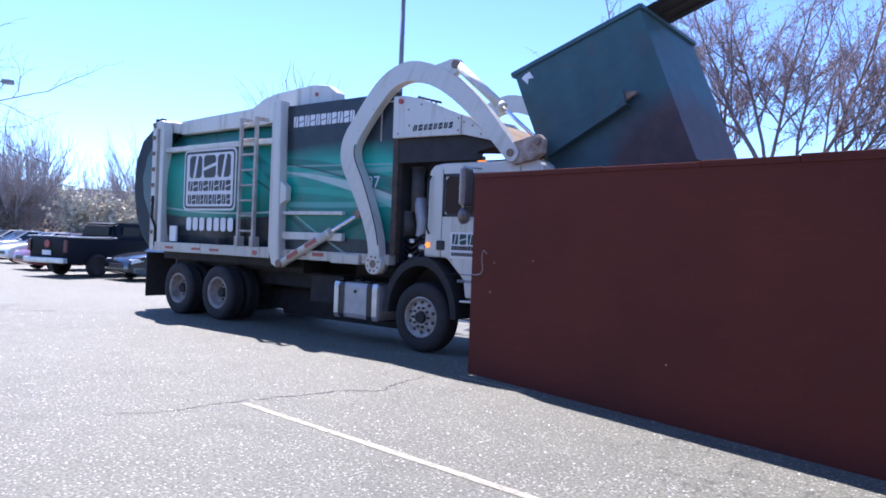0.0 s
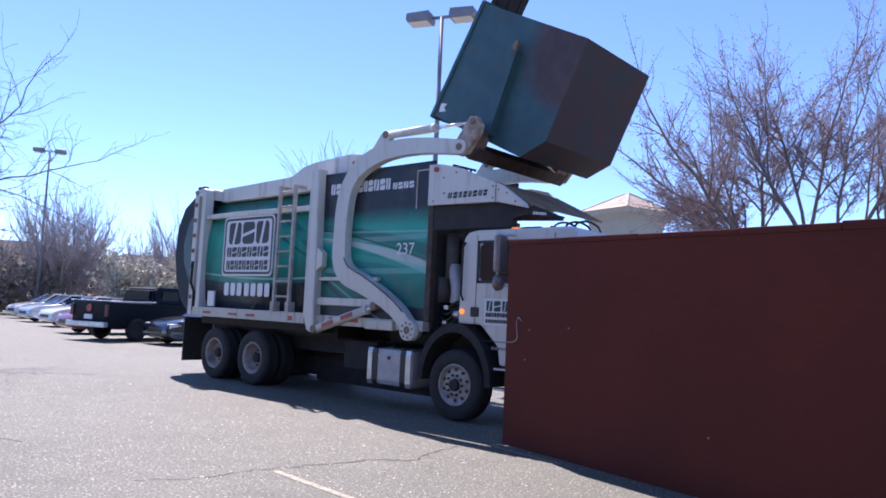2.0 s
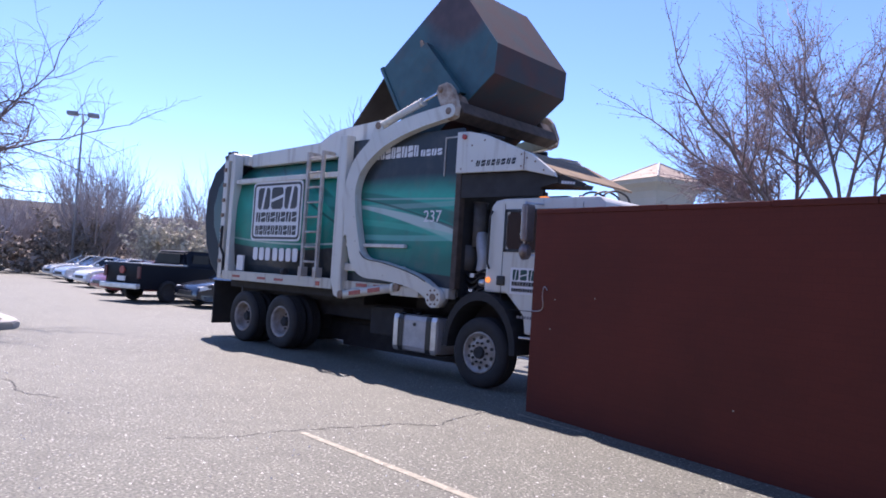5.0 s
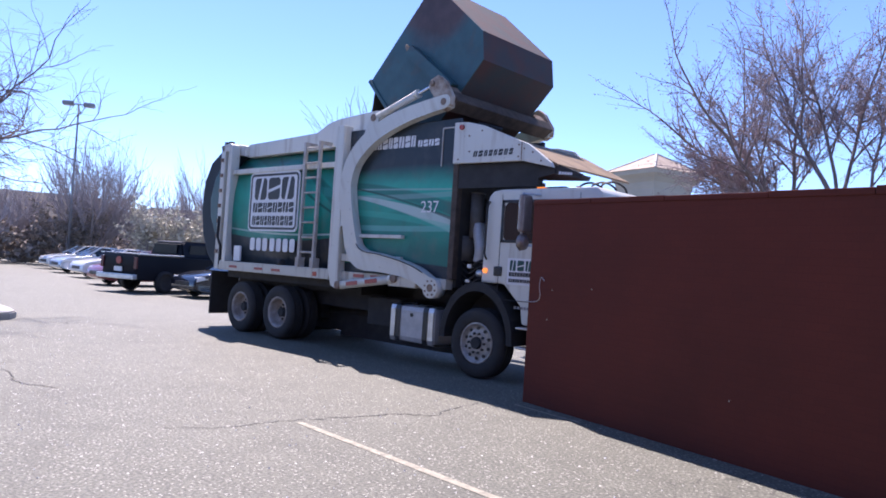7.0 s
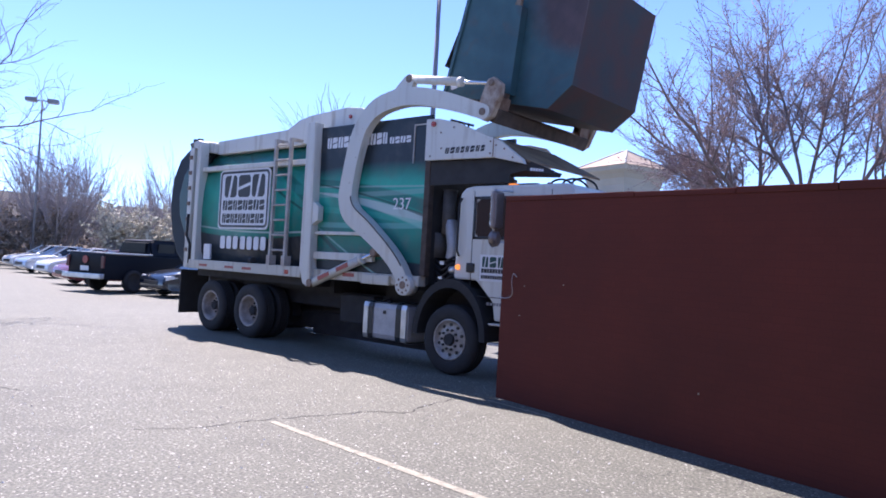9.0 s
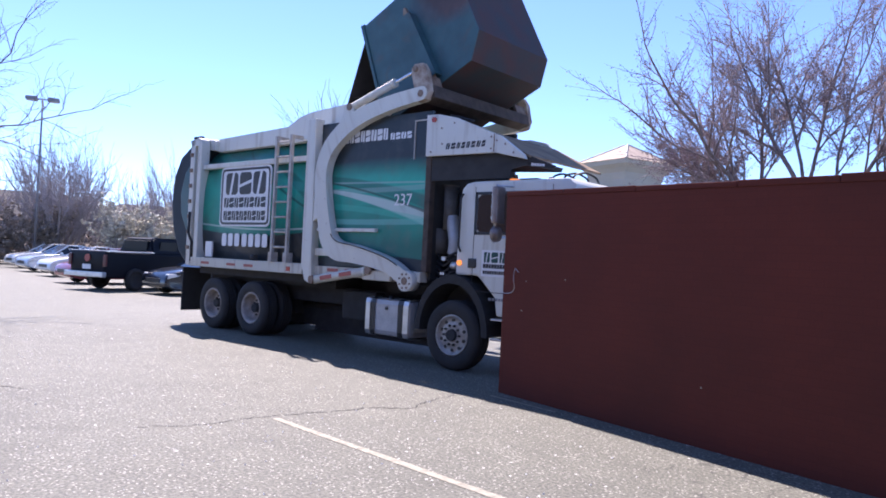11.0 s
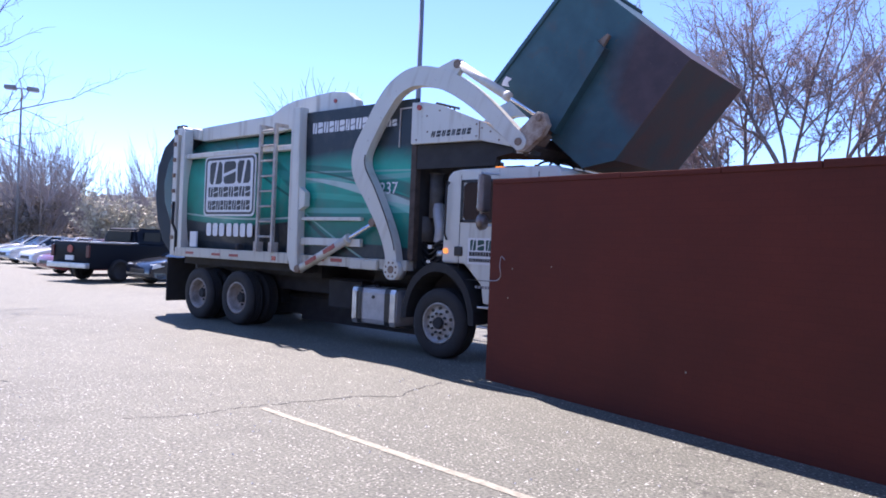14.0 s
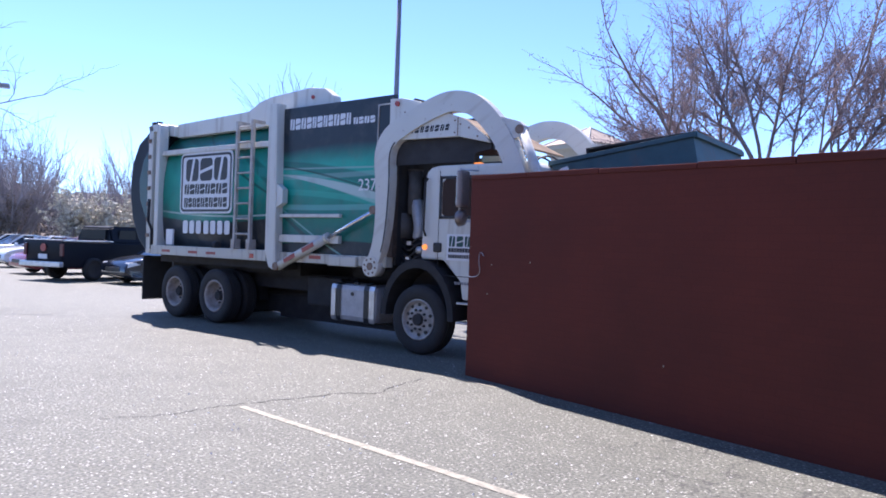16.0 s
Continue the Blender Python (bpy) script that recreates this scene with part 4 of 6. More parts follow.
    bm = bmesh.new()
    tube(bm, [(0.84, y0 - 0.22, 2.02), (0.90, y0 - 0.22, 2.02), (0.93, y0 - 0.22, 2.02)], [0.115, 0.105, 0.05], 18)
    part("round_mirror", bm, MIRRORSHELL, mr, "round wide-angle mirror")
    # wheel arch, step box
    bm = bmesh.new()
    for y in (0.02, TW - 0.5):
        arc = [(0.70 * math.cos(a), 0.55 + 0.87 * math.sin(a)) for a in [math.radians(d) for d in range(0, 181, 12)]]
        inn = [(0.60 * math.cos(a), 0.55 + 0.74 * math.sin(a)) for a in [math.radians(d) for d in range(180, -1, -12)]]
        prism(bm, [(x - 0.02, z) for x, z in arc + inn], y, y + 0.48)
    part("fender", bm, RUBBER, truck, "black plastic wheel arch", split=True)
    bm = bmesh.new()
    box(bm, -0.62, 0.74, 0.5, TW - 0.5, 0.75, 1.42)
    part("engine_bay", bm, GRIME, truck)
    st = empty_part("cab_step", truck)
    bm = bmesh.new()
    box(bm, 0.80, 1.7, 0.22, 0.55, 0.35, 0.9, 0.02)
    part("step_box", bm, BLACK, st)
    for z in (0.83, 0.55):
        bm = bmesh.new()
        box(bm, 0.70, 1.7, 0.06, 0.3, z - 0.03, z, 0.008)
        part("tread", bm, ALU, st, "bare aluminium step")
    # exhaust stack and air cleaner behind the cab
    bm = bmesh.new()
    tube(bm, [(-0.46, 0.45, 2.1), (-0.46, 0.45, 2.78)], 0.11, 18)
    tube(bm, [(-0.46, 0.45, 2.78), (-0.46, 0.45, 2.80)], 0.125, 18)
    part("air_intake", bm, DARKGREY, truck, "dark grey air intake stack")
    bm = bmesh.new()
    tube(bm, [(-0.74, 0.5, 1.72), (-0.74, 0.5, 2.12)], 0.19, 22)
    part("air_cleaner", bm, DARKGREY, truck, "dark grey air cleaner drum")
    bm = bmesh.new()
    tube(bm, curve_spline([(-0.32, 0.4, 1.72), (-0.30, 0.4, 1.9), (-0.36, 0.42, 2.12), (-0.42, 0.45, 2.3)], 5), 0.10, 14)
    part("intake_pipe", bm, DULL, truck, "dull metal intake pipe")
    # dark filler added behind the cab for the shade of the gap
    bm = bmesh.new()
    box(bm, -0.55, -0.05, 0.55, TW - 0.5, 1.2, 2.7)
    part("cab_gap_fill", bm, GRIME, truck)
    bm = bmesh.new()
    for k in range(5):
        z = 1.35 + k * 0.09
        tube(bm, curve_spline([(-0.6, 0.35, z), (-0.4, 0.28, z - 0.08), (-0.2, 0.3, z + 0.03), (0.0, 0.4, z)], 4), 0.02, 6)
    part("hose_loop", bm, BLACK, truck, split=True)
    bm = bmesh.new()
    box(bm, -0.42, -0.34, 0.24, 0.3, 1.62, 1.68)
    box(bm, -0.44, -0.36, 0.24, 0.3, 1.40, 1.44)
    tube(bm, [(-0.16, 0.2, 1.55), (-0.05, 0.2, 1.55)], 0.06, 12)
    part("valve", bm, ALU, truck, split=True)


ARM_LINE = [(-0.92, 1.27), (-1.12, 1.57), (-1.42, 1.85), (-1.86, 2.17), (-2.24, 2.42), (-2.37, 2.70), (-2.31, 3.10), (-2.19, 3.57), (-2.03, 3.90), (-1.72, 4.15), (-1.22, 4.25), (-0.72, 4.21), (-0.14, 4.06), (0.50, 3.83)]
ARM_HALF = [0.115, 0.12, 0.13, 0.155, 0.17, 0.165, 0.152, 0.155, 0.147, 0.148, 0.146, 0.138, 0.123, 0.11]


def lift_arm(y0, y1):
    ob_root = new("lift_arm")
    ob_root.parent = truck
    c = [(x - PIVOT[0], z - PIVOT[1]) for x, z in ARM_LINE]
    pts = curve_spline([(x, h, z) for (x, z), h in zip(c, ARM_HALF)], 5)
    left, right = [], []
    for i, p in enumerate(pts):
        d = pts[min(i + 1, len(pts) - 1)] - pts[max(i - 1, 0)]
        d = Vector((d.x, 0, d.z)).normalized()
        n = Vector((-d.z, 0, d.x))
        left.append((p.x + n.x * p.y, p.z + n.z * p.y))
        right.append((p.x - n.x * p.y, p.z - n.z * p.y))
    e = pts[-1]
    d = math.atan2(pts[-1].z - pts[-2].z, pts[-1].x - pts[-2].x)
    cap = [(e.x + 0.12 * math.cos(d + a), e.z + 0.12 * math.sin(d + a)) for a in (-0.9, -0.4, 0, 0.4, 0.9)]
    s = pts[0]
    foot = [(s.x + 0.14 * math.cos(a), s.z + 0.14 * math.sin(a)) for a in (3.9, 4.4, 4.9, 5.4)]
    bm = bmesh.new()
    outline = right + cap + list(reversed(left)) + foot
    prism(bm, outline, y0, y1)
    beam = part("arm_beam", bm, ARMW, ob_root, "white curved lift arm")
    bm = bmesh.new()
    prism(bm, [(-1.50 + .92, 4.27 - 1.27), (-0.98 + .92, 4.29 - 1.27), (-0.90 + .92, 4.53 - 1.27), (-1.0 + .92, 4.61 - 1.27), (-1.10 + .92, 4.58 - 1.27)], y0 + 0.02, y1 - 0.02, 0.01)
    part("tilt_bracket", bm, ARMW, ob_root)
    bm = bmesh.new()
    tube(bm, [(0, y0 - 0.02, 0), (0, y1 + 0.02, 0)], 0.16, 24)
    pv = part("pivot_plate", bm, ARMW, ob_root, "white round pivot plate")
    bm = bmesh.new()
    tube(bm, [(0, y0 - 0.03, 0), (0, y1 + 0.03, 0)], 0.06, 16)
    for k in range(8):
        a = 2 * math.pi * k / 8
        tube(bm, [(0.115 * math.cos(a), y0 - 0.03, 0.115 * math.sin(a)), (0.115 * math.cos(a), y0, 0.115 * math.sin(a))], 0.017, 6)
    part("pivot_bolt", bm, RUSTY, ob_root, split=True)
    bm = bmesh.new()
    off = [(q[0] * 0.9 + p[0] * 0.1, y0 - 0.014, q[1] * 0.9 + p[1] * 0.1) for p, q in zip([(p.x, p.z) for p in pts[4:26]], right[4:26])]
    tube(bm, off, 0.009, 6)
    part("hydraulic_line", bm, GRIME, ob_root)
    return ob_root


def rod_and_barrel(y, r1, r2, length, stripe):
    """A cylinder that lies along its own x; barrel and rod are separate movers."""
    b = new("cylinder_barrel")
    b.parent = truck
    bm = bmesh.new()
    tube(bm, [(0, 0, 0), (length, 0, 0)], r1, 16)
    tube(bm, [(length - 0.05, 0, 0), (length + 0.015, 0, 0)], r1 * 1.1, 16)
    part("barrel", bm, ARMW, b, "white hydraulic cylinder")
    bm = bmesh.new()
    tube(bm, [(0, -r1 * 1.1, 0), (0, r1 * 1.1, 0)], r1 * 0.95, 12)
    part("clevis", bm, RUSTY, b)
    if stripe:
        bm = bmesh.new()
        for x in (0.25, 0.75):
            box(bm, x, x + 0.3, -r1 - 0.006, -r1 * 0.6, -0.035, 0.035)
        part("stripe", bm, REDTAPE, b, "red reflective stripe", split=True)
    rod = new("cylinder_rod")
    rod.parent = truck
    bm = bmesh.new()
    tube(bm, [(-length, 0, 0), (0, 0, 0)], r2, 14)
    part("rod", bm, CHROME, rod, "chromed piston rod")
    bm = bmesh.new()
    tube(bm, [(0, -r1, 0), (0, r1, 0)], r2 * 1.9, 12)
    part("rod_eye", bm, RUSTY, rod)
    return b, rod


CRANK = mat("chipped tan fork paint", (0.46, 0.38, 0.30), 0.6, 0, 0.4, 7, 40, 0.2, dirt=(0.17, 0.09, 0.05))


def fork(y0, y1, side):
    f = new("fork")
    f.parent = truck
    bm = bmesh.new()
    prism(bm, [(-0.12, -0.06), (-0.02, -0.16), (0.30, -0.20), (0.46, -0.16), (0.52, 0.0), (0.47, 0.09), (0.38, 0.11), (0.2, 0.12), (0.0, 0.14), (-0.10, 0.10)], y0, y1, 0.012)
    part("fork_crank", bm, CRANK, f, "rust-bitten white fork plate")
    bm = bmesh.new()
    ya, yb = (0.30, 0.37) if side > 0 else (2.43, 2.5)
    prism(bm, [(0.15, -0.13), (1.75, 0.18), (1.75, 0.22), (1.6, 0.26), (0.15, -0.01)], ya, yb, 0.01)
    lo, hi = (y0 + 0.02, 0.37) if side > 0 else (2.43, y1 - 0.02)
    prism(bm, [(0.02, -0.16), (0.28, -0.14), (0.28, 0.0), (0.02, 0.0)], lo, hi)
    part("tine", bm, RUSTY, f, "worn steel fork tine")
    bm = bmesh.new()
    tube(bm, [(0, y0 - 0.035, 0), (0, y1 + 0.035, 0)], 0.055, 16)
    tube(bm, [(0.43, y0 - 0.035, 0.0), (0.43, y1 + 0.035, 0.0)], 0.04, 14)
    part("pin", bm, RUSTY, f, split=True)
    if side > 0:
        bm = bmesh.new()
        prism(bm, [(-0.11, -0.16), (0.10, -0.18), (0.13, 0.06), (-0.09, 0.09)], y1 + 0.004, FAR - 0.115, 0.02)
        part("cross_beam", bm, DARKRUST, f, "dark rusty beam that joins the forks")
    return f


chassis()
body()
cab()
for wx, front in ((0.0, True), (-5.09, False), (-6.43, False)):
    wheel(wx, 0.05, 1, front)
    wheel(wx, TW - 0.05, -1, front)
    if not front:
        wheel(wx, 0.40, 1, False)
        wheel(wx, TW - 0.40, -1, False)
FAR = TW + 0.25
arms = [lift_arm(-0.02, 0.13), lift_arm(FAR - 0.13, FAR + 0.02)]
bm = bmesh.new()
tube(bm, [(PIVOT[0], 0.0, PIVOT[1]), (PIVOT[0], FAR, PIVOT[1])], 0.09, 16)
part("arm_shaft", bm, GRIME, truck)
lifts = [rod_and_barrel(0.05, 0.075, 0.035, 1.35, True), rod_and_barrel(FAR - 0.05, 0.075, 0.035, 1.35, False)]
tilts = [rod_and_barrel(0.06, 0.066, 0.028, 1.05, False), rod_and_barrel(FAR - 0.06, 0.066, 0.028, 1.05, False)]
forks = [fork(0.0, 0.11, 1), fork(FAR - 0.11, FAR, -1)]


# ---- dumpster on the forks; its own space has the fork pin at the origin ----
DY0, DY1 = 0.42, 2.38
dumpster = new("dumpster")
tagged(dumpster, "dented green steel dumpster with rust, held on the truck's forks", "dumpster")


def build_dumpster():
    t = 0.02
    side = [(0.69, -1.03), (2.20, -0.835), (2.02, 1.28), (0.10, 1.215), (0.295, -0.76)]
    for y0, y1 in ((DY0, DY0 + t), (DY1 - t, DY1)):
        bm = bmesh.new()
        prism(bm, side, y0, y1)
        part("side_panel", bm, DUMPSTER, dumpster, "dented green side with rust")
    def slab(a, b, name, label="", material=DUMPSTER):
        bm = bmesh.new()
        d = Vector((b[0] - a[0], 0, b[1] - a[1])).normalized()
        n = Vector((-d.z, 0, d.x)) * t
        prism(bm, [a, b, (b[0] + n.x, b[1] + n.z), (a[0] + n.x, a[1] + n.z)], DY0 + t, DY1 - t)
        part(name, bm, material, dumpster, label)
    slab(side[0], side[1], "floor_panel", "rust-brown floor", DUMPRUST)
    slab(side[1], side[2], "front_panel", "green front")
    slab(side[3], side[4], "rear_panel", "rust-stained rear", DUMPRUST)
    slab(side[4], side[0], "rear_slope", "rusty sloped foot of the rear", DUMPRUST)
    # rim, ribs and pockets
    bm = bmesh.new()
    for y in (DY0 - 0.03, DY1 - 0.03):
        prism(bm, [(0.06, 1.17), (2.05, 1.235), (2.05, 1.295), (0.06, 1.23)], y, y + 0.06, 0.006)
    box(bm, 1.99, 2.07, DY0, DY1, 1.23, 1.295, 0.006)
    box(bm, 0.05, 0.13, DY0, DY1, 1.165, 1.23, 0.006)
    part("rim", bm, DUMPSTER, dumpster)
    for y, s in ((DY0, -1), (DY1, 1)):
        bm = bmesh.new()
        ya, yb = (y - 0.15, y) if s < 0 else (y, y + 0.15)
        yo = ya if s < 0 else yb - 0.02
        slope = 0.2
        for u0, v0, h, p, q in ((0.35, -0.16, 0.03, ya, yb), (0.35, 0.0, 0.03, ya, yb), (0.35, -0.13, 0.13, yo, yo + 0.02)):
            prism(bm, [(u0, v0), (u0 + 1.25, v0 + 1.25 * slope), (u0 + 1.25, v0 + h + 1.25 * slope), (u0, v0 + h)], p, q)
        part("fork_pocket", bm, DUMPSTER, dumpster, "rusty fork pocket")
    bm = bmesh.new()
    prism(bm, [(0.20, 1.09), (0.27, 0.97), (0.30, 1.04), (0.38, 1.02), (0.34, 1.13), (0.26, 1.12)], DY0 - 0.012, DY0 - 0.004)
    part("torn_label", bm, SIGNWHITE, dumpster, "torn pale sticker")


LIDBLACK = mat("weathered black lid plastic", (0.050, 0.046, 0.046), 0.9, 0, 0.35, 3, 40, 0.1)
LIDBLACK.node_tree.nodes["Principled BSDF"].inputs["Specular IOR Level"].default_value = 0.25


def lid(y0, y1, length, out):
    l = new("lid")
    l.parent = dumpster
    bm = bmesh.new()
    x1 = length * out
    box(bm, min(0, x1), max(0, x1), y0, y1, 0.0, 0.03, 0.008)
    for k in range(3):
        y = y0 + (y1 - y0) * (k + 0.5) / 3
        box(bm, min(0.08 * out, x1 * 0.92), max(0.08 * out, x1 * 0.92), y - 0.05, y + 0.05, 0.03, 0.05, 0.006)
    box(bm, min(x1, x1 - 0.04 * out), max(x1, x1 - 0.04 * out), y0, y1, -0.04, 0.03)
    part("lid_panel", bm, LIDBLACK, l, "black ribbed plastic lid")
    bm = bmesh.new()
    tube(bm, [(0, y0, 0.0), (0, y1, 0.0)], 0.025, 8)
    part("hinge_rod", bm, RUSTY, l)
    return l


build_dumpster()
DYM = (DY0 + DY1) / 2
lid_near = lid(DY0 + 0.18, DYM - 0.01, 1.5, -1)
lid_far = lid(DYM + 0.01, DY1, 1.5, -1)


# ---- lamp posts ----
def lamp_post(loc, height, turn, label):
    e = empty("street_lamp", label, "street lamp", "car park lamps", loc)
    e.rotation_euler = (0, 0, radians(turn))
    bm = bmesh.new()
    tube(bm, [(0, 0, 0), (0, 0, height)], [0.09, 0.055], 12)
    part("pole", bm, LAMPGREY, e)
    bm = bmesh.new()
    tube(bm, [(0, 0, 0), (0, 0, 0.7)], [0.3, 0.28], 16)
    part("base", bm, CONCRETE, e)
    bm = bmesh.new()
    box(bm, -0.35, 0.35, -0.03, 0.03, height - 0.05, height + 0.02)
    part("crossarm", bm, LAMPGREY, e)
    for s in (-1, 1):
        bm = bmesh.new()
        prism(bm, [(0.30, height - 0.14), (0.95, height - 0.14), (1.0, height - 0.05), (0.98, height + 0.12), (0.32, height + 0.14), (0.28, height)], -0.24, 0.24, 0.02)
        for v in bm.verts:
            v.co.x *= s
        if s < 0:
            bmesh.ops.reverse_faces(bm, faces=bm.faces)
        h = part("lamp_head", bm, LAMPGREY, e, "grey shoebox lamp head")
        bm = bmesh.new()
        x0, x1 = sorted((0.36 * s, 0.92 * s))
        box(bm, x0, x1, -0.2, 0.2, height - 0.155, height - 0.138)
        part("lens", bm, SIGNWHITE, h)


lamp_post((-44.5, 10.33, 0), 10.95, 62, "tall grey double-headed lamp post behind parked cars")
lamp_post((-6.18, 6.28, 0), 9.7, 20, "tall grey double-headed lamp post behind the truck")


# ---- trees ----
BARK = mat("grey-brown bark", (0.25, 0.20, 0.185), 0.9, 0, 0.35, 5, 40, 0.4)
# far bark is paler than BARK: distance haze put into its colour
HAZEBARK = mat("haze-paled far twigs", (0.40, 0.365, 0.375), 0.9, 0, 0.3, 5, 40, 0.2)
TWIG = mat("mauve-brown twigs", (0.36, 0.29, 0.28), 0.9, 0, 0.3, 5, 40, 0.2)
BUD = mat("pinkish spring buds", (0.36, 0.255, 0.27), 0.8, 0, 0.3, 9, 40, 0.1)
BLOSSOM = mat("cream blossom", (0.62, 0.58, 0.47), 0.8, 0, 0.35, 3, 20, 0.1)
BUSH = mat("dull winter shrub leaves", (0.34, 0.285, 0.24), 0.85, 0, 0.4, 3, 20, 0.1)
EVERGREEN = mat("dull winter hedge leaves", (0.30, 0.25, 0.22), 0.8, 0, 0.4, 3, 20, 0.1)


def grow(rnd, limbs, twigs, tips, p, d, length, radius, level, top, up, spread, kids, thin, wild=0.11, least=0.0045, short=(0.5, 0.76)):
    """A limb and the limbs that fork from it; short: the side limbs' share of its length."""
    n = 4 if level < 2 else 3
    pts, rad = [p.copy()], [radius]
    q, e = p.copy(), d.copy()
    for i in range(n):
        e = (e + Vector((rnd.gauss(0, 1), rnd.gauss(0, 1), rnd.gauss(0, 0.7))) * wild + Vector((0, 0, up))).normalized()
        q = q + e * (length / n)
        pts.append(q.copy())
        rad.append(radius * (1 - 0.42 * (i + 1) / n))
    tube(limbs if level < thin else twigs, pts, rad, (8, 6, 5, 4, 3, 3, 3)[level], False)
    if level == top:
        tips.append((pts[-1], e))
        tips.append((pts[-2], e))
        return
    for k in range(kids[level]):
        low = 0.34 if level == 0 else 0.2
        s = low + (1 - low) * (k + rnd.random() * 0.6) / kids[level]
        i = min(n - 1, int(s * n))
        f = min(1.0, s * n - i)
        at = pts[i].lerp(pts[i + 1], f)
        side = e.orthogonal().normalized()
        side.rotate(Matrix.Rotation(rnd.uniform(0, 6.283), 3, e))
        ang = radians(rnd.uniform(0.6, 1.25) * spread)
        thick = max(rad[i] * 0.6, least)
        if k == kids[level] - 1:  # the leader goes on from the limb's end
            at, ang, thick = pts[-1], ang * 0.4, max(rad[-1] * 0.95, least)
        nd = (e * math.cos(ang) + side * math.sin(ang)).normalized()
        share = rnd.uniform(*short) if k < kids[level] - 1 else rnd.uniform(0.56, 0.72)
        grow(rnd, limbs, twigs, tips, at, nd, length * share, thick, level + 1, top, up, spread, kids, thin, wild, least, short)


def clumps(rnd, bm, tips, per, reach, size):
    for p, d in tips:
        for k in range(per):
            c = p - d * rnd.uniform(0, reach) + Vector((rnd.gauss(0, 1), rnd.gauss(0, 1), rnd.gauss(0, 1))) * reach * 0.16
            s = size * rnd.uniform(0.6, 1.4)
            r = Matrix.Rotation(rnd.uniform(0, 6.28), 3, "Z") @ Matrix.Rotation(rnd.uniform(0, 6.28), 3, "X")
            a = [bm.verts.new(c + r @ Vector(v) * s) for v in ((-1, -0.5, 0), (1, -0.4, 0.2), (0, 1, -0.1), (0.1, 0, 0.9))]
            bm.faces.new((a[0], a[1], a[2]))
            bm.faces.new((a[0], a[3], a[1]))
            bm.faces.new((a[1], a[3], a[2]))


def tree(seed, loc, stems, length, radius, lean, label, up=0.02, spread=34, kids=(4, 4, 3, 3, 2), top=4, bark=None, bloom=None, per=0, size=0.03, group="", turn=0, thin=2, reach=0.4, least=0.0045):
    rnd = random.Random(seed)
    e = empty("tree", label, "tree", group, loc)
    limbs, twigs, tips = bmesh.new(), bmesh.new(), []
    for k in range(stems):
        a = radians(turn) + 2 * math.pi * k / stems + rnd.uniform(-0.3, 0.3)
        ln = radians(lean * rnd.uniform(0.2, 1.2)) if stems > 1 else radians(lean)
        d = Vector((math.cos(a) * math.sin(ln), math.sin(a) * math.sin(ln), math.cos(ln)))
        grow(rnd, limbs, twigs, tips, Vector((math.cos(a), math.sin(a), -0.05)) * (0.12 if stems > 1 else 0.0), d, length * rnd.uniform(0.85, 1.1), radius, 0, top, up, spread, kids, thin, 0.11, least)
    part("trunk", limbs, bark or BARK, e)
    part("crown", twigs, bark or BARK, e, "fine bare branches")
    if per:
        bm = bmesh.new()
        clumps(rnd, bm, tips, per, reach, size)
        part("foliage" if bloom is BUD else "blossom", bm, bloom, e, "tiny pinkish buds" if bloom is BUD else "pale blossom clumps")["kind"] = "stuff"
    return e


def fan_tree(seed, loc, fork_height, boughs, radius, label, up=0.03, spread=30, kids=(5, 5, 4, 3, 2), top=5, group="trees behind the wall", buds=True, wild=0.11, least=0.0045, short=(0.5, 0.76)):
    """A tree whose trunk splits at fork_height into boughs: (sideways, depth, upward, length)."""
    rnd = random.Random(seed)
    e = empty("tree", label, "tree", group, loc)
    limbs, twigs, tips = bmesh.new(), bmesh.new(), []
    bend = rnd.uniform(-0.1, 0.1)
    tube(limbs, [(0, 0, -0.05), (bend, 0.05, fork_height * 0.5), (0, 0, fork_height + 0.05)], [radius * 1.5, radius * 1.3, radius * 1.15], 10)
    for s, dep, u, length in boughs:
        d = Vector((0.97 * s - 0.23 * dep, 0.23 * s + 0.97 * dep, u)).normalized()
        grow(rnd, limbs, twigs, tips, Vector((0, 0, fork_height)), d, length, radius * rnd.uniform(0.42, 0.62), 0, top, up, spread, kids, 2, wild, least, short)
    part("trunk", limbs, BARK, e)
    part("crown", twigs, TWIG if buds else BARK, e, "fine bare mauve-brown branches")
    if buds:
        bm = bmesh.new()
        clumps(rnd, bm, tips, 2, 0.30, 0.021)
        part("foliage", bm, BUD, e, "tiny pinkish buds")["kind"] = "stuff"
    return e


BUDDING = dict(kids=(8, 6, 5, 3), top=4, wild=0.12, least=0.0055, short=(0.32, 0.58))
fan_tree(11, (0.65, 12.0, 0), 2.9, [(-1.2, 0.1, 0.85, 2.1), (-1.0, 0.5, 1.0, 2.4), (-0.8, -0.4, 1.0, 2.8), (-0.55, 0.5, 1.0, 3.2), (-0.3, -0.5, 1.0, 3.5), (0.0, 0.3, 1.0, 3.7)], 0.12, "bare budding tree with many leaning stems behind the wall", 0.03, 36, **BUDDING)
fan_tree(23, (1.66, 12.3, 0), 3.7, [(-0.5, 0.2, 1.0, 3.5), (-0.08, 0.3, 1.0, 4.0), (0.35, 0.3, 1.0, 3.9)], 0.11, "bare budding tree with forked trunk behind the wall", 0.03, 38, **BUDDING)
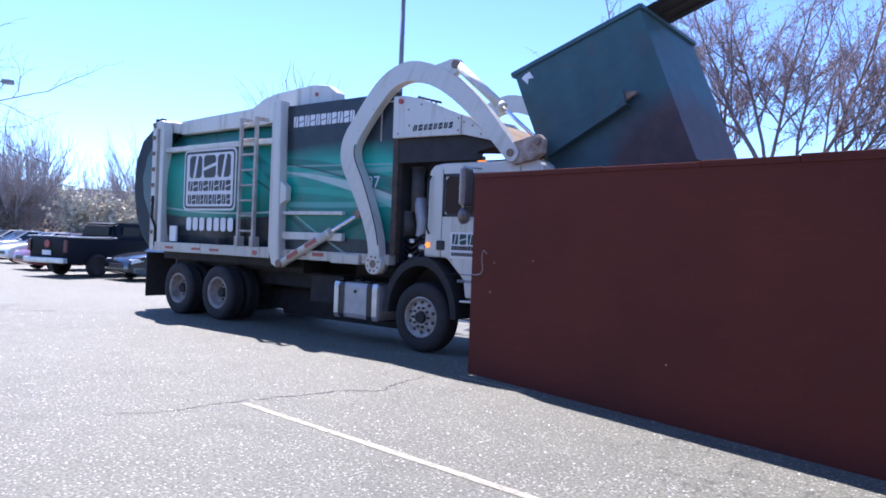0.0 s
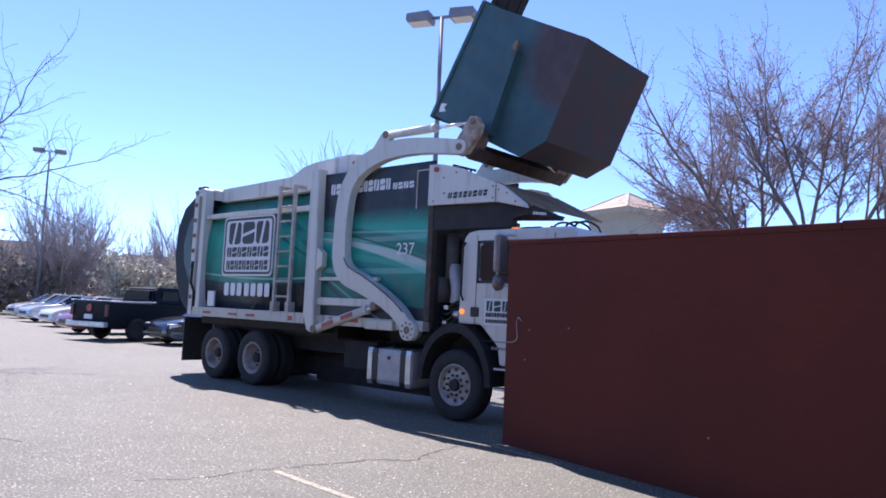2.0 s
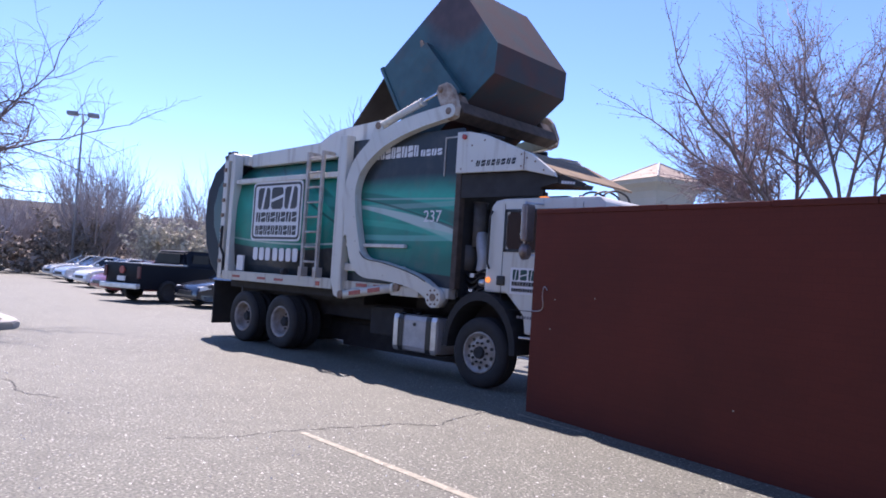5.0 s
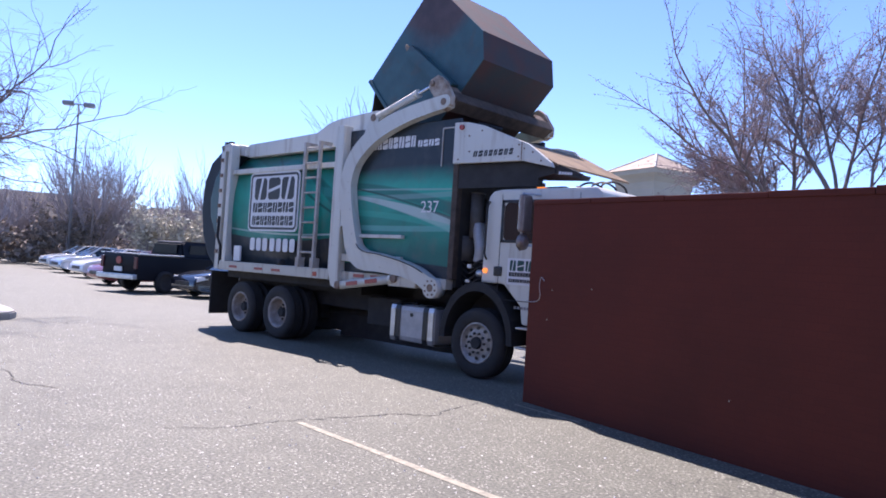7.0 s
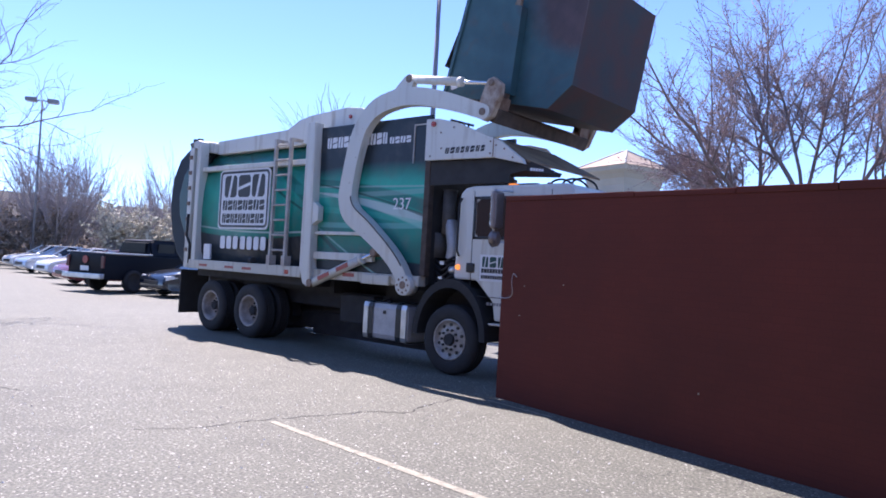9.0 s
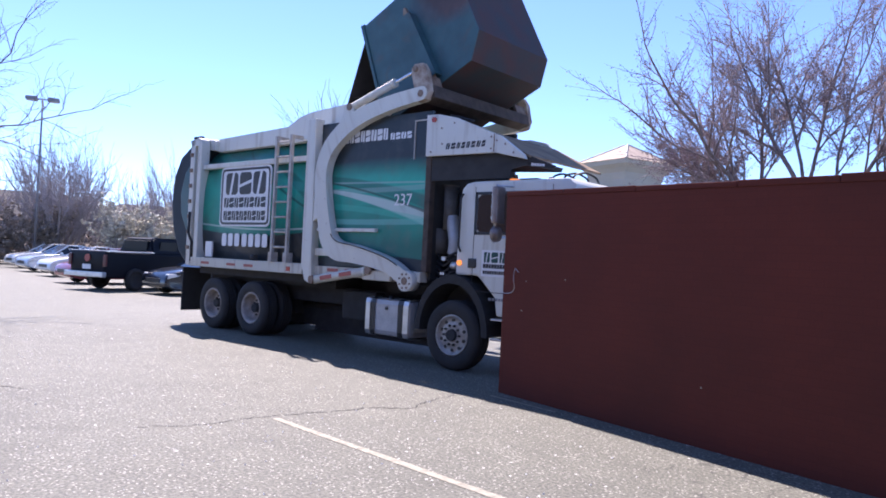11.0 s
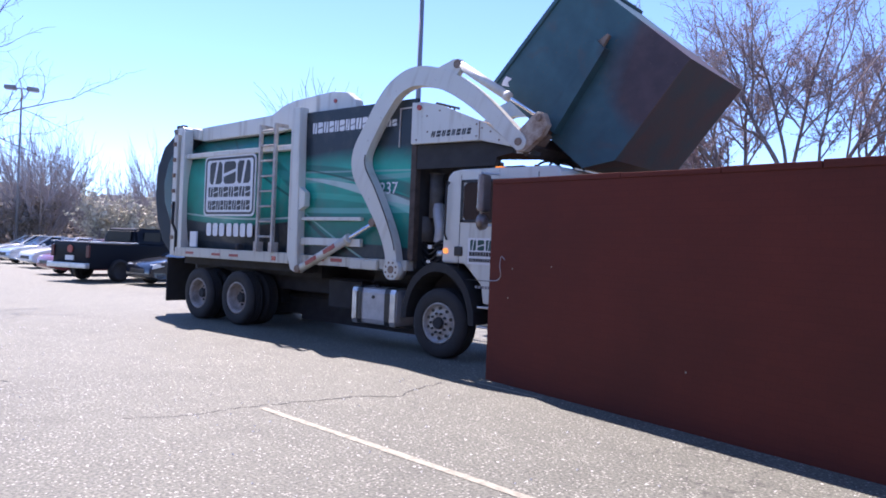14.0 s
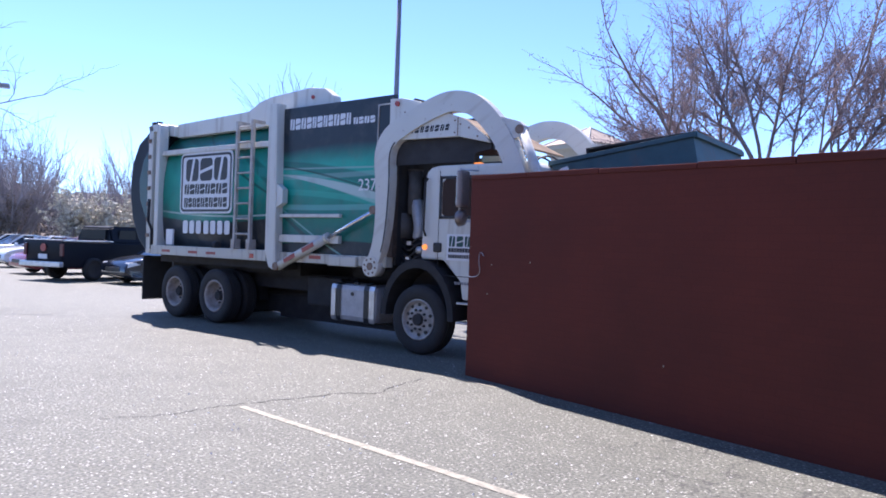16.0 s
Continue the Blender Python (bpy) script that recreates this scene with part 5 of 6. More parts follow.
fan_tree(31, (2.5, 11.8, 0), 3.0, [(0.1, 0.2, 1.0, 3.7), (0.5, -0.2, 1.0, 3.8), (0.9, -0.3, 0.9, 3.7), (1.3, 0.2, 0.75, 3.2)], 0.105, "bare budding tree leaning towards the dumpster bay", 0.03, 36, **BUDDING)
tree(37, (8.4, 13.8, 0), 3, 3.6, 0.10, 28, "small bare budding tree beyond the dumpster bay", 0.03, 30, (4, 4, 4, 3, 2), 4, BARK, BUD, 1, 0.024, "trees behind the wall", 70)
fan_tree(5, (-11.9, -4.55, 0), 2.8, [(0.1, 0.7, 1.0, 2.7), (0.3, 0.3, 1.0, 2.8), (-0.3, 1.05, 1.0, 2.5), (-0.1, 0.05, 1.0, 2.7), (0.1, -0.6, 1.0, 2.5), (0.4, 0.7, 0.8, 2.0), (0.25, 0.9, 0.9, 2.5), (0.3, 0.75, 1.1, 2.8), (0.0, 1.0, 1.1, 2.8)], 0.09, "bare thin-twigged tree on a kerbed island", -0.01, 44, (5, 5, 4, 3), 4, "", False, 0.24, 0.0045, (0.4, 0.68))
fan_tree(9, (-16.9, 12.0, 0), 3.9, [(0.76 * k, 0.64 * k, 1.0, h * 0.74) for k, h in ((-0.75, 2.9), (-0.5, 3.0), (-0.2, 2.9), (0.1, 3.1), (0.35, 3.0), (0.65, 3.0), (0.9, 2.8), (1.15, 2.6))], 0.10, "bare tree showing above the truck's roof", 0.02, 28, (5, 4, 3), 3, "", False, 0.13, 0.009)
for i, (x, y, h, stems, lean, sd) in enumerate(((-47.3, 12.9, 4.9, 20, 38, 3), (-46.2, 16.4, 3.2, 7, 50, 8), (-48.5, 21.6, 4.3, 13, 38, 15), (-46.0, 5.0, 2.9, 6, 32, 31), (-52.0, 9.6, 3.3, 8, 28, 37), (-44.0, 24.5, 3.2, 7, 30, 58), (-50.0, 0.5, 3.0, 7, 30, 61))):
    tree(40 + sd, (x, y, 0), stems, h * 0.86, 0.09, lean, "bare multi-stemmed tree beyond the car park", 0.06, 24, (4, 4, 4, 3, 2), 4, HAZEBARK, None, 0, 0.03, "far bare trees", 30 * i, 2, 0.4, 0.010)
for i, (x, y) in enumerate(((-40.8, 14.2), (-38.8, 17.2), (-42.5, 16.6), (-46.0, 11.0))):
    tree(70 + i, (x, y, 0), 5, 2.3, 0.07, 34, "small tree in cream blossom beyond the car park", 0.03, 38, (4, 4, 3, 2, 2), 3, HAZEBARK, BLOSSOM if i < 3 else BUSH, 5, 0.11, "blossom trees", 40 * i, 2, 0.6)


def hedge(loc, length, width, height, turn, seed, material, label, count):
    rnd = random.Random(seed)
    bm = bmesh.new()
    for k in range(count):
        a, b = rnd.uniform(-1, 1), rnd.uniform(-1, 1)
        u, v = a * length / 2, b * width / 2
        hh = height * (0.55 + 0.45 * math.sqrt(max(0, 1 - b * b))) * (0.8 + 0.2 * math.sin(u * 1.7 + seed) + 0.12 * math.sin(u * 4.1))
        z = rnd.uniform(0.02, 1) ** 0.7 * hh
        s = rnd.uniform(0.10, 0.26)
        r = Matrix.Rotation(rnd.uniform(0, 6.28), 3, "Z") @ Matrix.Rotation(rnd.uniform(0, 6.28), 3, "X")
        q = [bm.verts.new(Vector((u, v, z)) + r @ Vector(c) * s) for c in ((-1, -0.6, 0), (1, -0.5, 0.2), (0, 1, 0), (0.1, 0, 0.9))]
        bm.faces.new((q[0], q[1], q[2]))
        bm.faces.new((q[0], q[3], q[1]))
        bm.faces.new((q[1], q[3], q[2]))
    o = part("hedge", bm, material, None)
    o.matrix_basis = pose(*loc, 0, 0, turn)
    tagged(o, label, "hedge", kind="stuff")


hedge((-52, 16, 0), 46, 2.6, 1.4, 100, 3, EVERGREEN, "dark evergreen hedge along the car park's far edge", 3800)
hedge((-60, 20, 0), 52, 5.0, 4.2, 100, 5, BUSH, "dull brown-green shrubbery beyond the hedge", 4200)
hedge((-46.5, 7.0, 0), 6, 2.4, 3.4, 100, 9, BUSH, "olive evergreen bush by the parked cars", 900)


# ---- buildings ----
STUCCO = mat("beige stucco", (0.46, 0.42, 0.35), 0.85, 0, 0.15, 0.8, 30, 0.1)
CORNICE = mat("pale cornice render", (0.58, 0.55, 0.49), 0.8, 0, 0.12, 1, 30, 0.05)
TILE = mat("tan roof shingle", (0.46, 0.36, 0.28), 0.85, 0, 0.3, 2, 12, 0.3)
FARBRICK = mat("brown far wall", (0.13, 0.105, 0.09), 0.9, 0, 0.2, 0.5, 10, 0.1)
FARROOF = mat("brown far roof", (0.045, 0.042, 0.044), 0.9, 0, 0.25, 0.6, 10, 0.1)


def shop_tower():
    e = empty("shop_building", "beige shop building with a hipped tan roof tower", "building", "", (-13.6, 32.3, 0))
    e.rotation_euler = (0, 0, radians(-18))
    bm = bmesh.new()
    box(bm, -1.5, 1.5, -1.5, 1.5, 0, 7.2)
    part("wall", bm, STUCCO, e)
    # coved cornice: steps out towards the eaves
    bm = bmesh.new()
    rings = []
    for z, r in ((6.3, 1.5), (6.9, 1.53), (7.3, 1.62), (7.55, 1.78), (7.75, 1.98), (8.0, 2.02)):
        rings.append([bm.verts.new((sx * r, sy * r, z)) for sx, sy in ((-1, -1), (1, -1), (1, 1), (-1, 1))])
    for a, b in zip(rings, rings[1:]):
        for k in range(4):
            bm.faces.new((a[k], a[(k + 1) % 4], b[(k + 1) % 4], b[k]))
    bm.faces.new(rings[-1])
    bm.faces.new(list(reversed(rings[0])))
    part("cornice", bm, STUCCO, e)
    bm = bmesh.new()
    base = [bm.verts.new((sx * 2.08, sy * 2.08, 8.01)) for sx, sy in ((-1, -1), (1, -1), (1, 1), (-1, 1))]
    apex = [bm.verts.new((-0.12, 0, 9.2)), bm.verts.new((0.12, 0, 9.2))]
    bm.faces.new((base[0], base[1], apex[1], apex[0]))
    bm.faces.new((base[1], base[2], apex[1]))
    bm.faces.new((base[2], base[3], apex[0], apex[1]))
    bm.faces.new((base[3], base[0], apex[0]))
    bm.faces.new(list(reversed(base)))
    r = part("roof", bm, TILE, e, "tan shingled hip roof")
    for q in ((1, -1), (-1, -1), (1, 1)):
        bm = bmesh.new()
        tube(bm, [(q[0] * 2.08, q[1] * 2.08, 8.03), (0.12 * q[0], 0, 9.22)], 0.05, 6)
        part("ridge", bm, CORNICE, r)
    bm = bmesh.new()
    box(bm, -14, 1.2, -1.4, 7.0, 0, 5.9)
    part("wing", bm, STUCCO, e)
    bm = bmesh.new()
    box(bm, -14.2, 1.4, -1.62, 7.2, 5.9, 6.4, 0.05)
    part("parapet", bm, CORNICE, e, "pale parapet band")
    bm = bmesh.new()
    box(bm, -9.0, -3.6, -1.9, -1.5, 6.55, 6.95, 0.03)
    part("fascia", bm, SIGNWHITE, e, "white sunlit fascia band")
    for k in range(5):
        bm = bmesh.new()
        box(bm, -12.5 + k * 2.9, -10.4 + k * 2.9, -1.44, -1.38, 0.4, 3.0)
        part("shop_window", bm, GLASS, e)


def far_house(loc, turn, length, depth, wall_h, roof_h, label):
    e = empty("far_building", label, "building", "far buildings", loc)
    e.rotation_euler = (0, 0, radians(turn))
    bm = bmesh.new()
    box(bm, -length / 2, length / 2, -depth / 2, depth / 2, 0, wall_h)
    part("wall", bm, FARBRICK, e)
    bm = bmesh.new()
    a = [bm.verts.new(p) for p in ((-length / 2 - .5, -depth / 2 - .5, wall_h), (length / 2 + .5, -depth / 2 - .5, wall_h), (length / 2 + .5, depth / 2 + .5, wall_h), (-length / 2 - .5, depth / 2 + .5, wall_h))]
    r = [bm.verts.new((-length / 2 + depth * 0.4, 0, wall_h + roof_h)), bm.verts.new((length / 2 - depth * 0.4, 0, wall_h + roof_h))]
    bm.faces.new((a[0], a[1], r[1], r[0]))
    bm.faces.new((a[1], a[2], r[1]))
    bm.faces.new((a[2], a[3], r[0], r[1]))
    bm.faces.new((a[3], a[0], r[0]))
    part("roof", bm, FARROOF, e, "low brown roof")
    n = int(length / 4)
    for k in range(n):
        x = -length / 2 + (k + 0.5) * length / n
        bm = bmesh.new()
        box(bm, x - 0.6, x + 0.6, -depth / 2 - 0.05, -depth / 2 + 0.05, 1.0, 2.6)
        part("window", bm, GLASS, e)


shop_tower()
far_house((-82, 18, 0), 72, 26, 12, 4.2, 2.8, "low brown-roofed building beyond the trees")
far_house((-72, 40, 0), 58, 30, 12, 4.0, 2.4, "long low brown building beyond the trees")
far_house((-62, 62, 0), 40, 30, 12, 4.2, 2.4, "long low brown building beyond the trees")


# ---- kerbed island ----
def island():
    bm = bmesh.new()
    out = [(-10.4, -3.0), (-9.7, -3.12), (-9.3, -3.36), (-9.1, -3.72), (-9.15, -4.5), (-9.6, -4.9), (-16.5, -5.4), (-17.2, -4.4), (-16.6, -3.05), (-12.5, -2.9)]
    a = [bm.verts.new((x, y, 0)) for x, y in out]
    b = [bm.verts.new((x, y, 0.15)) for x, y in out]
    n = len(out)
    fs = [bm.faces.new(b)]
    for i in range(n):
        fs.append(bm.faces.new((a[i], a[(i + 1) % n], b[(i + 1) % n], b[i])))
    bmesh.ops.recalc_face_normals(bm, faces=fs)
    bmesh.ops.bevel(bm, geom=[e for e in bm.edges if all(v.co.z > 0.1 for v in e.verts)], offset=0.03, segments=2, affect="EDGES")
    k = part("kerb_island", bm, CONCRETE, None)
    tagged(k, "pale concrete kerb round a planted island", "kerb", kind="structure")
    bm = bmesh.new()
    cx, cy = -12.7, -4.0
    bm.faces.new([bm.verts.new((cx + (x - cx) * 0.93, cy + (y - cy) * 0.7, 0.156)) for x, y in reversed(out)])
    bmesh.ops.recalc_face_normals(bm, faces=bm.faces)
    s = part("island_soil", bm, mat("dry turf", (0.13, 0.12, 0.06), 0.95, 0, 0.4, 3, 60, 0.6, dirt=(0.08, 0.06, 0.04)), None)
    tagged(s, "dry turf inside the kerb", "turf", kind="structure")


island()


# ---- parked cars ----
def car_paint(name, col, metal=0.2, rough=0.22):
    m = mat(name, col, rough, metal, 0.06, 2, 80, 0.01)
    m.node_tree.nodes["Principled BSDF"].inputs["Coat Weight"].default_value = 0.6 if rough < 0.3 else 0.0
    m.node_tree.nodes["Principled BSDF"].inputs["Specular IOR Level"].default_value = 0.5 if rough < 0.3 else 0.15
    return m


def car_wheels(e, xs, half, r, rim=None):
    for x in xs:
        for s in (-1, 1):
            w = empty_part("wheel", e)
            y = s * half
            bm = bmesh.new()
            lathe(bm, [(r * 0.62, y), (r * 0.9, y), (r, y - s * 0.04), (r, y - s * 0.18), (r * 0.9, y - s * 0.21), (r * 0.62, y - s * 0.21)], (x, r), 24)
            part("tyre", bm, RUBBER, w)
            bm = bmesh.new()
            lathe(bm, [(r * 0.64, y - s * 0.01), (r * 0.6, y - s * 0.03), (r * 0.12, y - s * 0.02), (0.01, y - s * 0.02), (0.01, y - s * 0.1), (r * 0.64, y - s * 0.1)], (x, r), 24)
            part("rim", bm, rim or ALU, w)


def shell(outline, half, tuck, z_mid):
    """A car body from its side outline, drawn in towards sill and roof."""
    bm = bmesh.new()
    prism(bm, outline, -half, half, 0.0)
    for v in bm.verts:
        dz = v.co.z - z_mid
        k = 1 - tuck * max(0, dz) - 0.04 * max(0, -dz) / 0.5
        v.co.y *= k
    xs = [v.co.x for v in bm.verts]
    a, b = min(xs), max(xs)
    for v in bm.verts:  # corners rounded in plan
        t = min(v.co.x - a, b - v.co.x)
        if t < 0.35:
            v.co.y *= 0.90 + 0.10 * (t / 0.35)
    edges = [e for e in bm.edges if len(e.link_faces) == 2 and e.calc_face_angle(0) > 0.9]
    bmesh.ops.bevel(bm, geom=edges, offset=0.06, segments=3, profile=0.6, affect="EDGES")
    for f in bm.faces:
        f.smooth = True
    return bm


def sedan(loc, heading, paint, label):
    """Nose at the origin, the car's length along +x of its own space."""
    e = empty("car", label, "car", "parked cars", loc)
    e.rotation_euler = (0, 0, radians(heading))
    low = [(0.0, 0.30), (0.35, 0.20), (4.3, 0.22), (4.62, 0.34), (4.66, 0.72), (4.58, 0.98), (3.9, 1.02), (3.3, 0.97), (1.4, 0.96), (0.75, 0.88), (0.16, 0.74), (0.0, 0.58)]
    body = part("body", shell(low, 0.90, 0.05, 0.6), paint, e)
    green = [(1.25, 0.93), (3.95, 0.98), (3.25, 1.38), (2.6, 1.45), (2.05, 1.42)]
    bm = bmesh.new()
    prism(bm, green, -0.76, 0.76)
    for v in bm.verts:
        v.co.y *= 1 - 0.28 * max(0, v.co.z - 0.95) / 0.5
    bmesh.ops.bevel(bm, geom=list(bm.edges), offset=0.05, segments=2, affect="EDGES")
    part("glasshouse", bm, GLASS, e, "dark tinted windows")
    bm = bmesh.new()
    prism(bm, [(2.05, 1.41), (3.2, 1.38), (2.6, 1.475)], -0.60, 0.60, 0.01)
    part("roof", bm, paint, e)
    for s in (-1, 1):
        for xa, za, xb, zb in ((1.28, 0.95, 2.08, 1.43), (2.62, 0.96, 2.60, 1.46), (3.92, 0.99, 3.22, 1.40)):
            bm = bmesh.new()
            ya, yb = s * 0.775, s * 0.585
            tube(bm, [(xa, ya, za), (xb, yb, zb)], 0.045, 6)
            part("pillar", bm, paint, e)
        bm = bmesh.new()
        prism(bm, [(0.06, 0.56), (0.5, 0.66), (0.52, 0.78), (0.12, 0.72)], s * 0.72 - 0.13, s * 0.72 + 0.13, 0.02)
        part("headlight", bm, SIGNWHITE, e, "clear headlight")
        bm = bmesh.new()
        box(bm, 1.5, 1.66, s * 0.93 - 0.08, s * 0.93 + 0.08, 0.94, 1.06, 0.03)
        part("door_mirror", bm, paint, e)
    bm = bmesh.new()
    box(bm, -0.02, 0.06, -0.45, 0.45, 0.42, 0.56, 0.015)
    part("grille", bm, BLACK, e)
    car_wheels(e, (0.92, 3.62), 0.90, 0.33)
    return e


DARKRED = mat("unlit dark red lens", (0.10, 0.012, 0.012), 0.3, 0, 0.1, 8, 60, 0.02)


CABGLASS = mat("dark tinted cab glass", (0.012, 0.014, 0.018), 0.25, 0, 0.1, 4, 60, 0.01)
CABGLASS.node_tree.nodes["Principled BSDF"].inputs["Specular IOR Level"].default_value = 0.2


def pickup(loc, heading, label):
    """Tailgate at the origin, the length along +x."""
    paint = car_paint("black pickup paint", (0.008, 0.010, 0.016), 0.0, 0.45)
    e = empty("pickup_truck", label, "pickup truck", "parked cars", loc)
    e.rotation_euler = (0, 0, radians(heading))
    low = [(0.0, 0.55), (0.1, 0.45), (5.6, 0.42), (5.85, 0.55), (5.88, 1.05), (5.7, 1.22), (4.4, 1.30), (0.03, 1.36)]
    part("body", shell(low, 0.98, 0.03, 0.9), paint, e)
    cabp = [(2.0, 1.30), (4.6, 1.28), (3.95, 1.86), (3.6, 1.92), (2.25, 1.92), (2.08, 1.86)]
    bm = bmesh.new()
    prism(bm, cabp, -0.90, 0.90)
    for v in bm.verts:
        v.co.y *= 1 - 0.22 * max(0, v.co.z - 1.3) / 0.6
    bmesh.ops.bevel(bm, geom=list(bm.edges), offset=0.06, segments=2, affect="EDGES")
    part("cab", bm, paint, e)
    for s in (-1, 1):
        bm = bmesh.new()
        prism(bm, [(2.35, 1.40), (3.15, 1.40), (3.15, 1.78), (2.4, 1.78)], s * 0.825 - 0.02, s * 0.825 + 0.02)
        prism(bm, [(3.25, 1.40), (4.2, 1.38), (3.85, 1.76), (3.25, 1.78)], s * 0.825 - 0.02, s * 0.825 + 0.02)
        part("side_window", bm, CABGLASS, e, split=True)
        bm = bmesh.new()
        box(bm, -0.02, 0.04, s * 0.86 - 0.07, s * 0.86 + 0.07, 0.85, 1.25, 0.01)
        part("tail_lamp", bm, DARKRED, e)
        bm = bmesh.new()
        box(bm, 4.0, 4.2, s * 1.06 - 0.1, s * 1.06 + 0.1, 1.32, 1.52, 0.03)
        part("door_mirror", bm, ALU, e, "bright mirror")
        bm = bmesh.new()
        box(bm, 0.02, 2.0, s * 0.95 - 0.04, s * 0.95 + 0.04, 1.35, 1.39, 0.01)
        part("bed_rail", bm, ALU, e)
    bm = bmesh.new()
    box(bm, 1.97, 2.06, -0.6, 0.6, 1.45, 1.80)
    part("rear_window", bm, CABGLASS, e)
    bm = bmesh.new()
    box(bm, 0.06, 1.95, -0.85, 0.85, 1.355, 1.372)
    part("bed_cover", bm, BLACK, e)
    bm = bmesh.new()
    box(bm, -0.16, 0.02, -0.95, 0.95, 0.48, 0.66, 0.03)
    part("rear_bumper", bm, ALU, e, "chromed rear bumper")
    bm = bmesh.new()
    tube(bm, [(-0.015, 0, 1.12), (0.02, 0, 1.12)], 0.13, 20)
    em = part("emblem", bm, REDTAPE, e, "red oval emblem")
    bm = bmesh.new()
    box(bm, -0.03, 0.0, -0.2, 0.2, 0.74, 0.90)
    part("plate_bar", bm, SIGNWHITE, e, "plain pale plate")
    car_wheels(e, (1.25, 4.85), 0.99, 0.40, GRIME)


HEAD = 90
pickup((-18.6, 2.7, 0), 105, "black pickup truck parked tail-out with a red emblem")
sedan((-16.3, 3.9, 0), HEAD, car_paint("near-black blue car paint", (0.014, 0.018, 0.03)), "dark blue-black sedan parked nose-out")
sedan((-22.9, 3.6, 0), HEAD, car_paint("dull red car paint", (0.28, 0.06, 0.07)), "dull red sedan parked nose-out")
sedan((-28.6, 5.0, 0), HEAD, car_paint("white car paint", (0.72, 0.72, 0.73), 0.0), "white sedan parked nose-out")
sedan((-33.6, 5.8, 0), HEAD, car_paint("pale blue-silver car paint", (0.50, 0.56, 0.64), 0.3), "pale silver-blue sedan parked nose-out")
sedan((-38.6, 6.9, 0), HEAD, car_paint("off-white car paint", (0.70, 0.69, 0.66), 0.0), "off-white sedan parked nose-out")


# ---- the lift, time by time ----
# seconds, arm angle, dumpster tilt, near lid, far lid (degrees)
LIFT = [
    (0, 33.4, 17.6, 178, 1),
    (0.5, 42.1, 25.6, 178, 1),
    (1, 50.9, 34.8, 178, 1),
    (1.5, 60.8, 44.9, 178, 1),
    (2, 72.5, 57.6, 177, 1),
    (2.5, 87.2, 80, 175, 2),
    (2.7, 88.4, 92, 172, 4),
    (3, 88.9, 110.5, 141, 10),
    (3.5, 89.6, 128.9, 121, 25),
    (4, 88.4, 124.8, 104, 30),
    (4.5, 88.4, 125, 96, 35),
    (5.4, 88.6, 116, 58, 34),
    (6, 88.6, 111, 33, 29),
    (6.5, 88.8, 109.6, 34, 34),
    (7, 89.5, 131, 48, 48),
    (7.5, 89.4, 121.5, 42, 42),
    (8, 85.6, 109.5, 32, 32),
    (8.5, 69.8, 89.6, 20, 20),
    (9, 62.1, 72.5, 8, 8),
    (9.4, 60.5, 69, 3, 3),
    (10, 69, 83, 8, 8),
    (10.6, 84, 104, 30, 30),
    (11.1, 87.5, 110, 40, 40),
    (11.5, 81.2, 98.4, 34, 34),
    (12, 68.5, 85.5, 24, 24),
    (12.5, 61.2, 66.3, 5, 5),
    (13, 54.4, 58, 1, 1),
    (13.5, 46.1, 50.7, 1, 1),
    (14, 39.2, 44.3, 1, 1),
    (14.5, 30.5, 35.4, 1, 1),
    (15, 22.1, 26.6, 1, 1),
    (15.5, 13.5, 18.6, 1, 1),
    (16, 6.2, 6, 1, 1),
]
ARM_REST, ARM_REACH = 61.0, 2.925


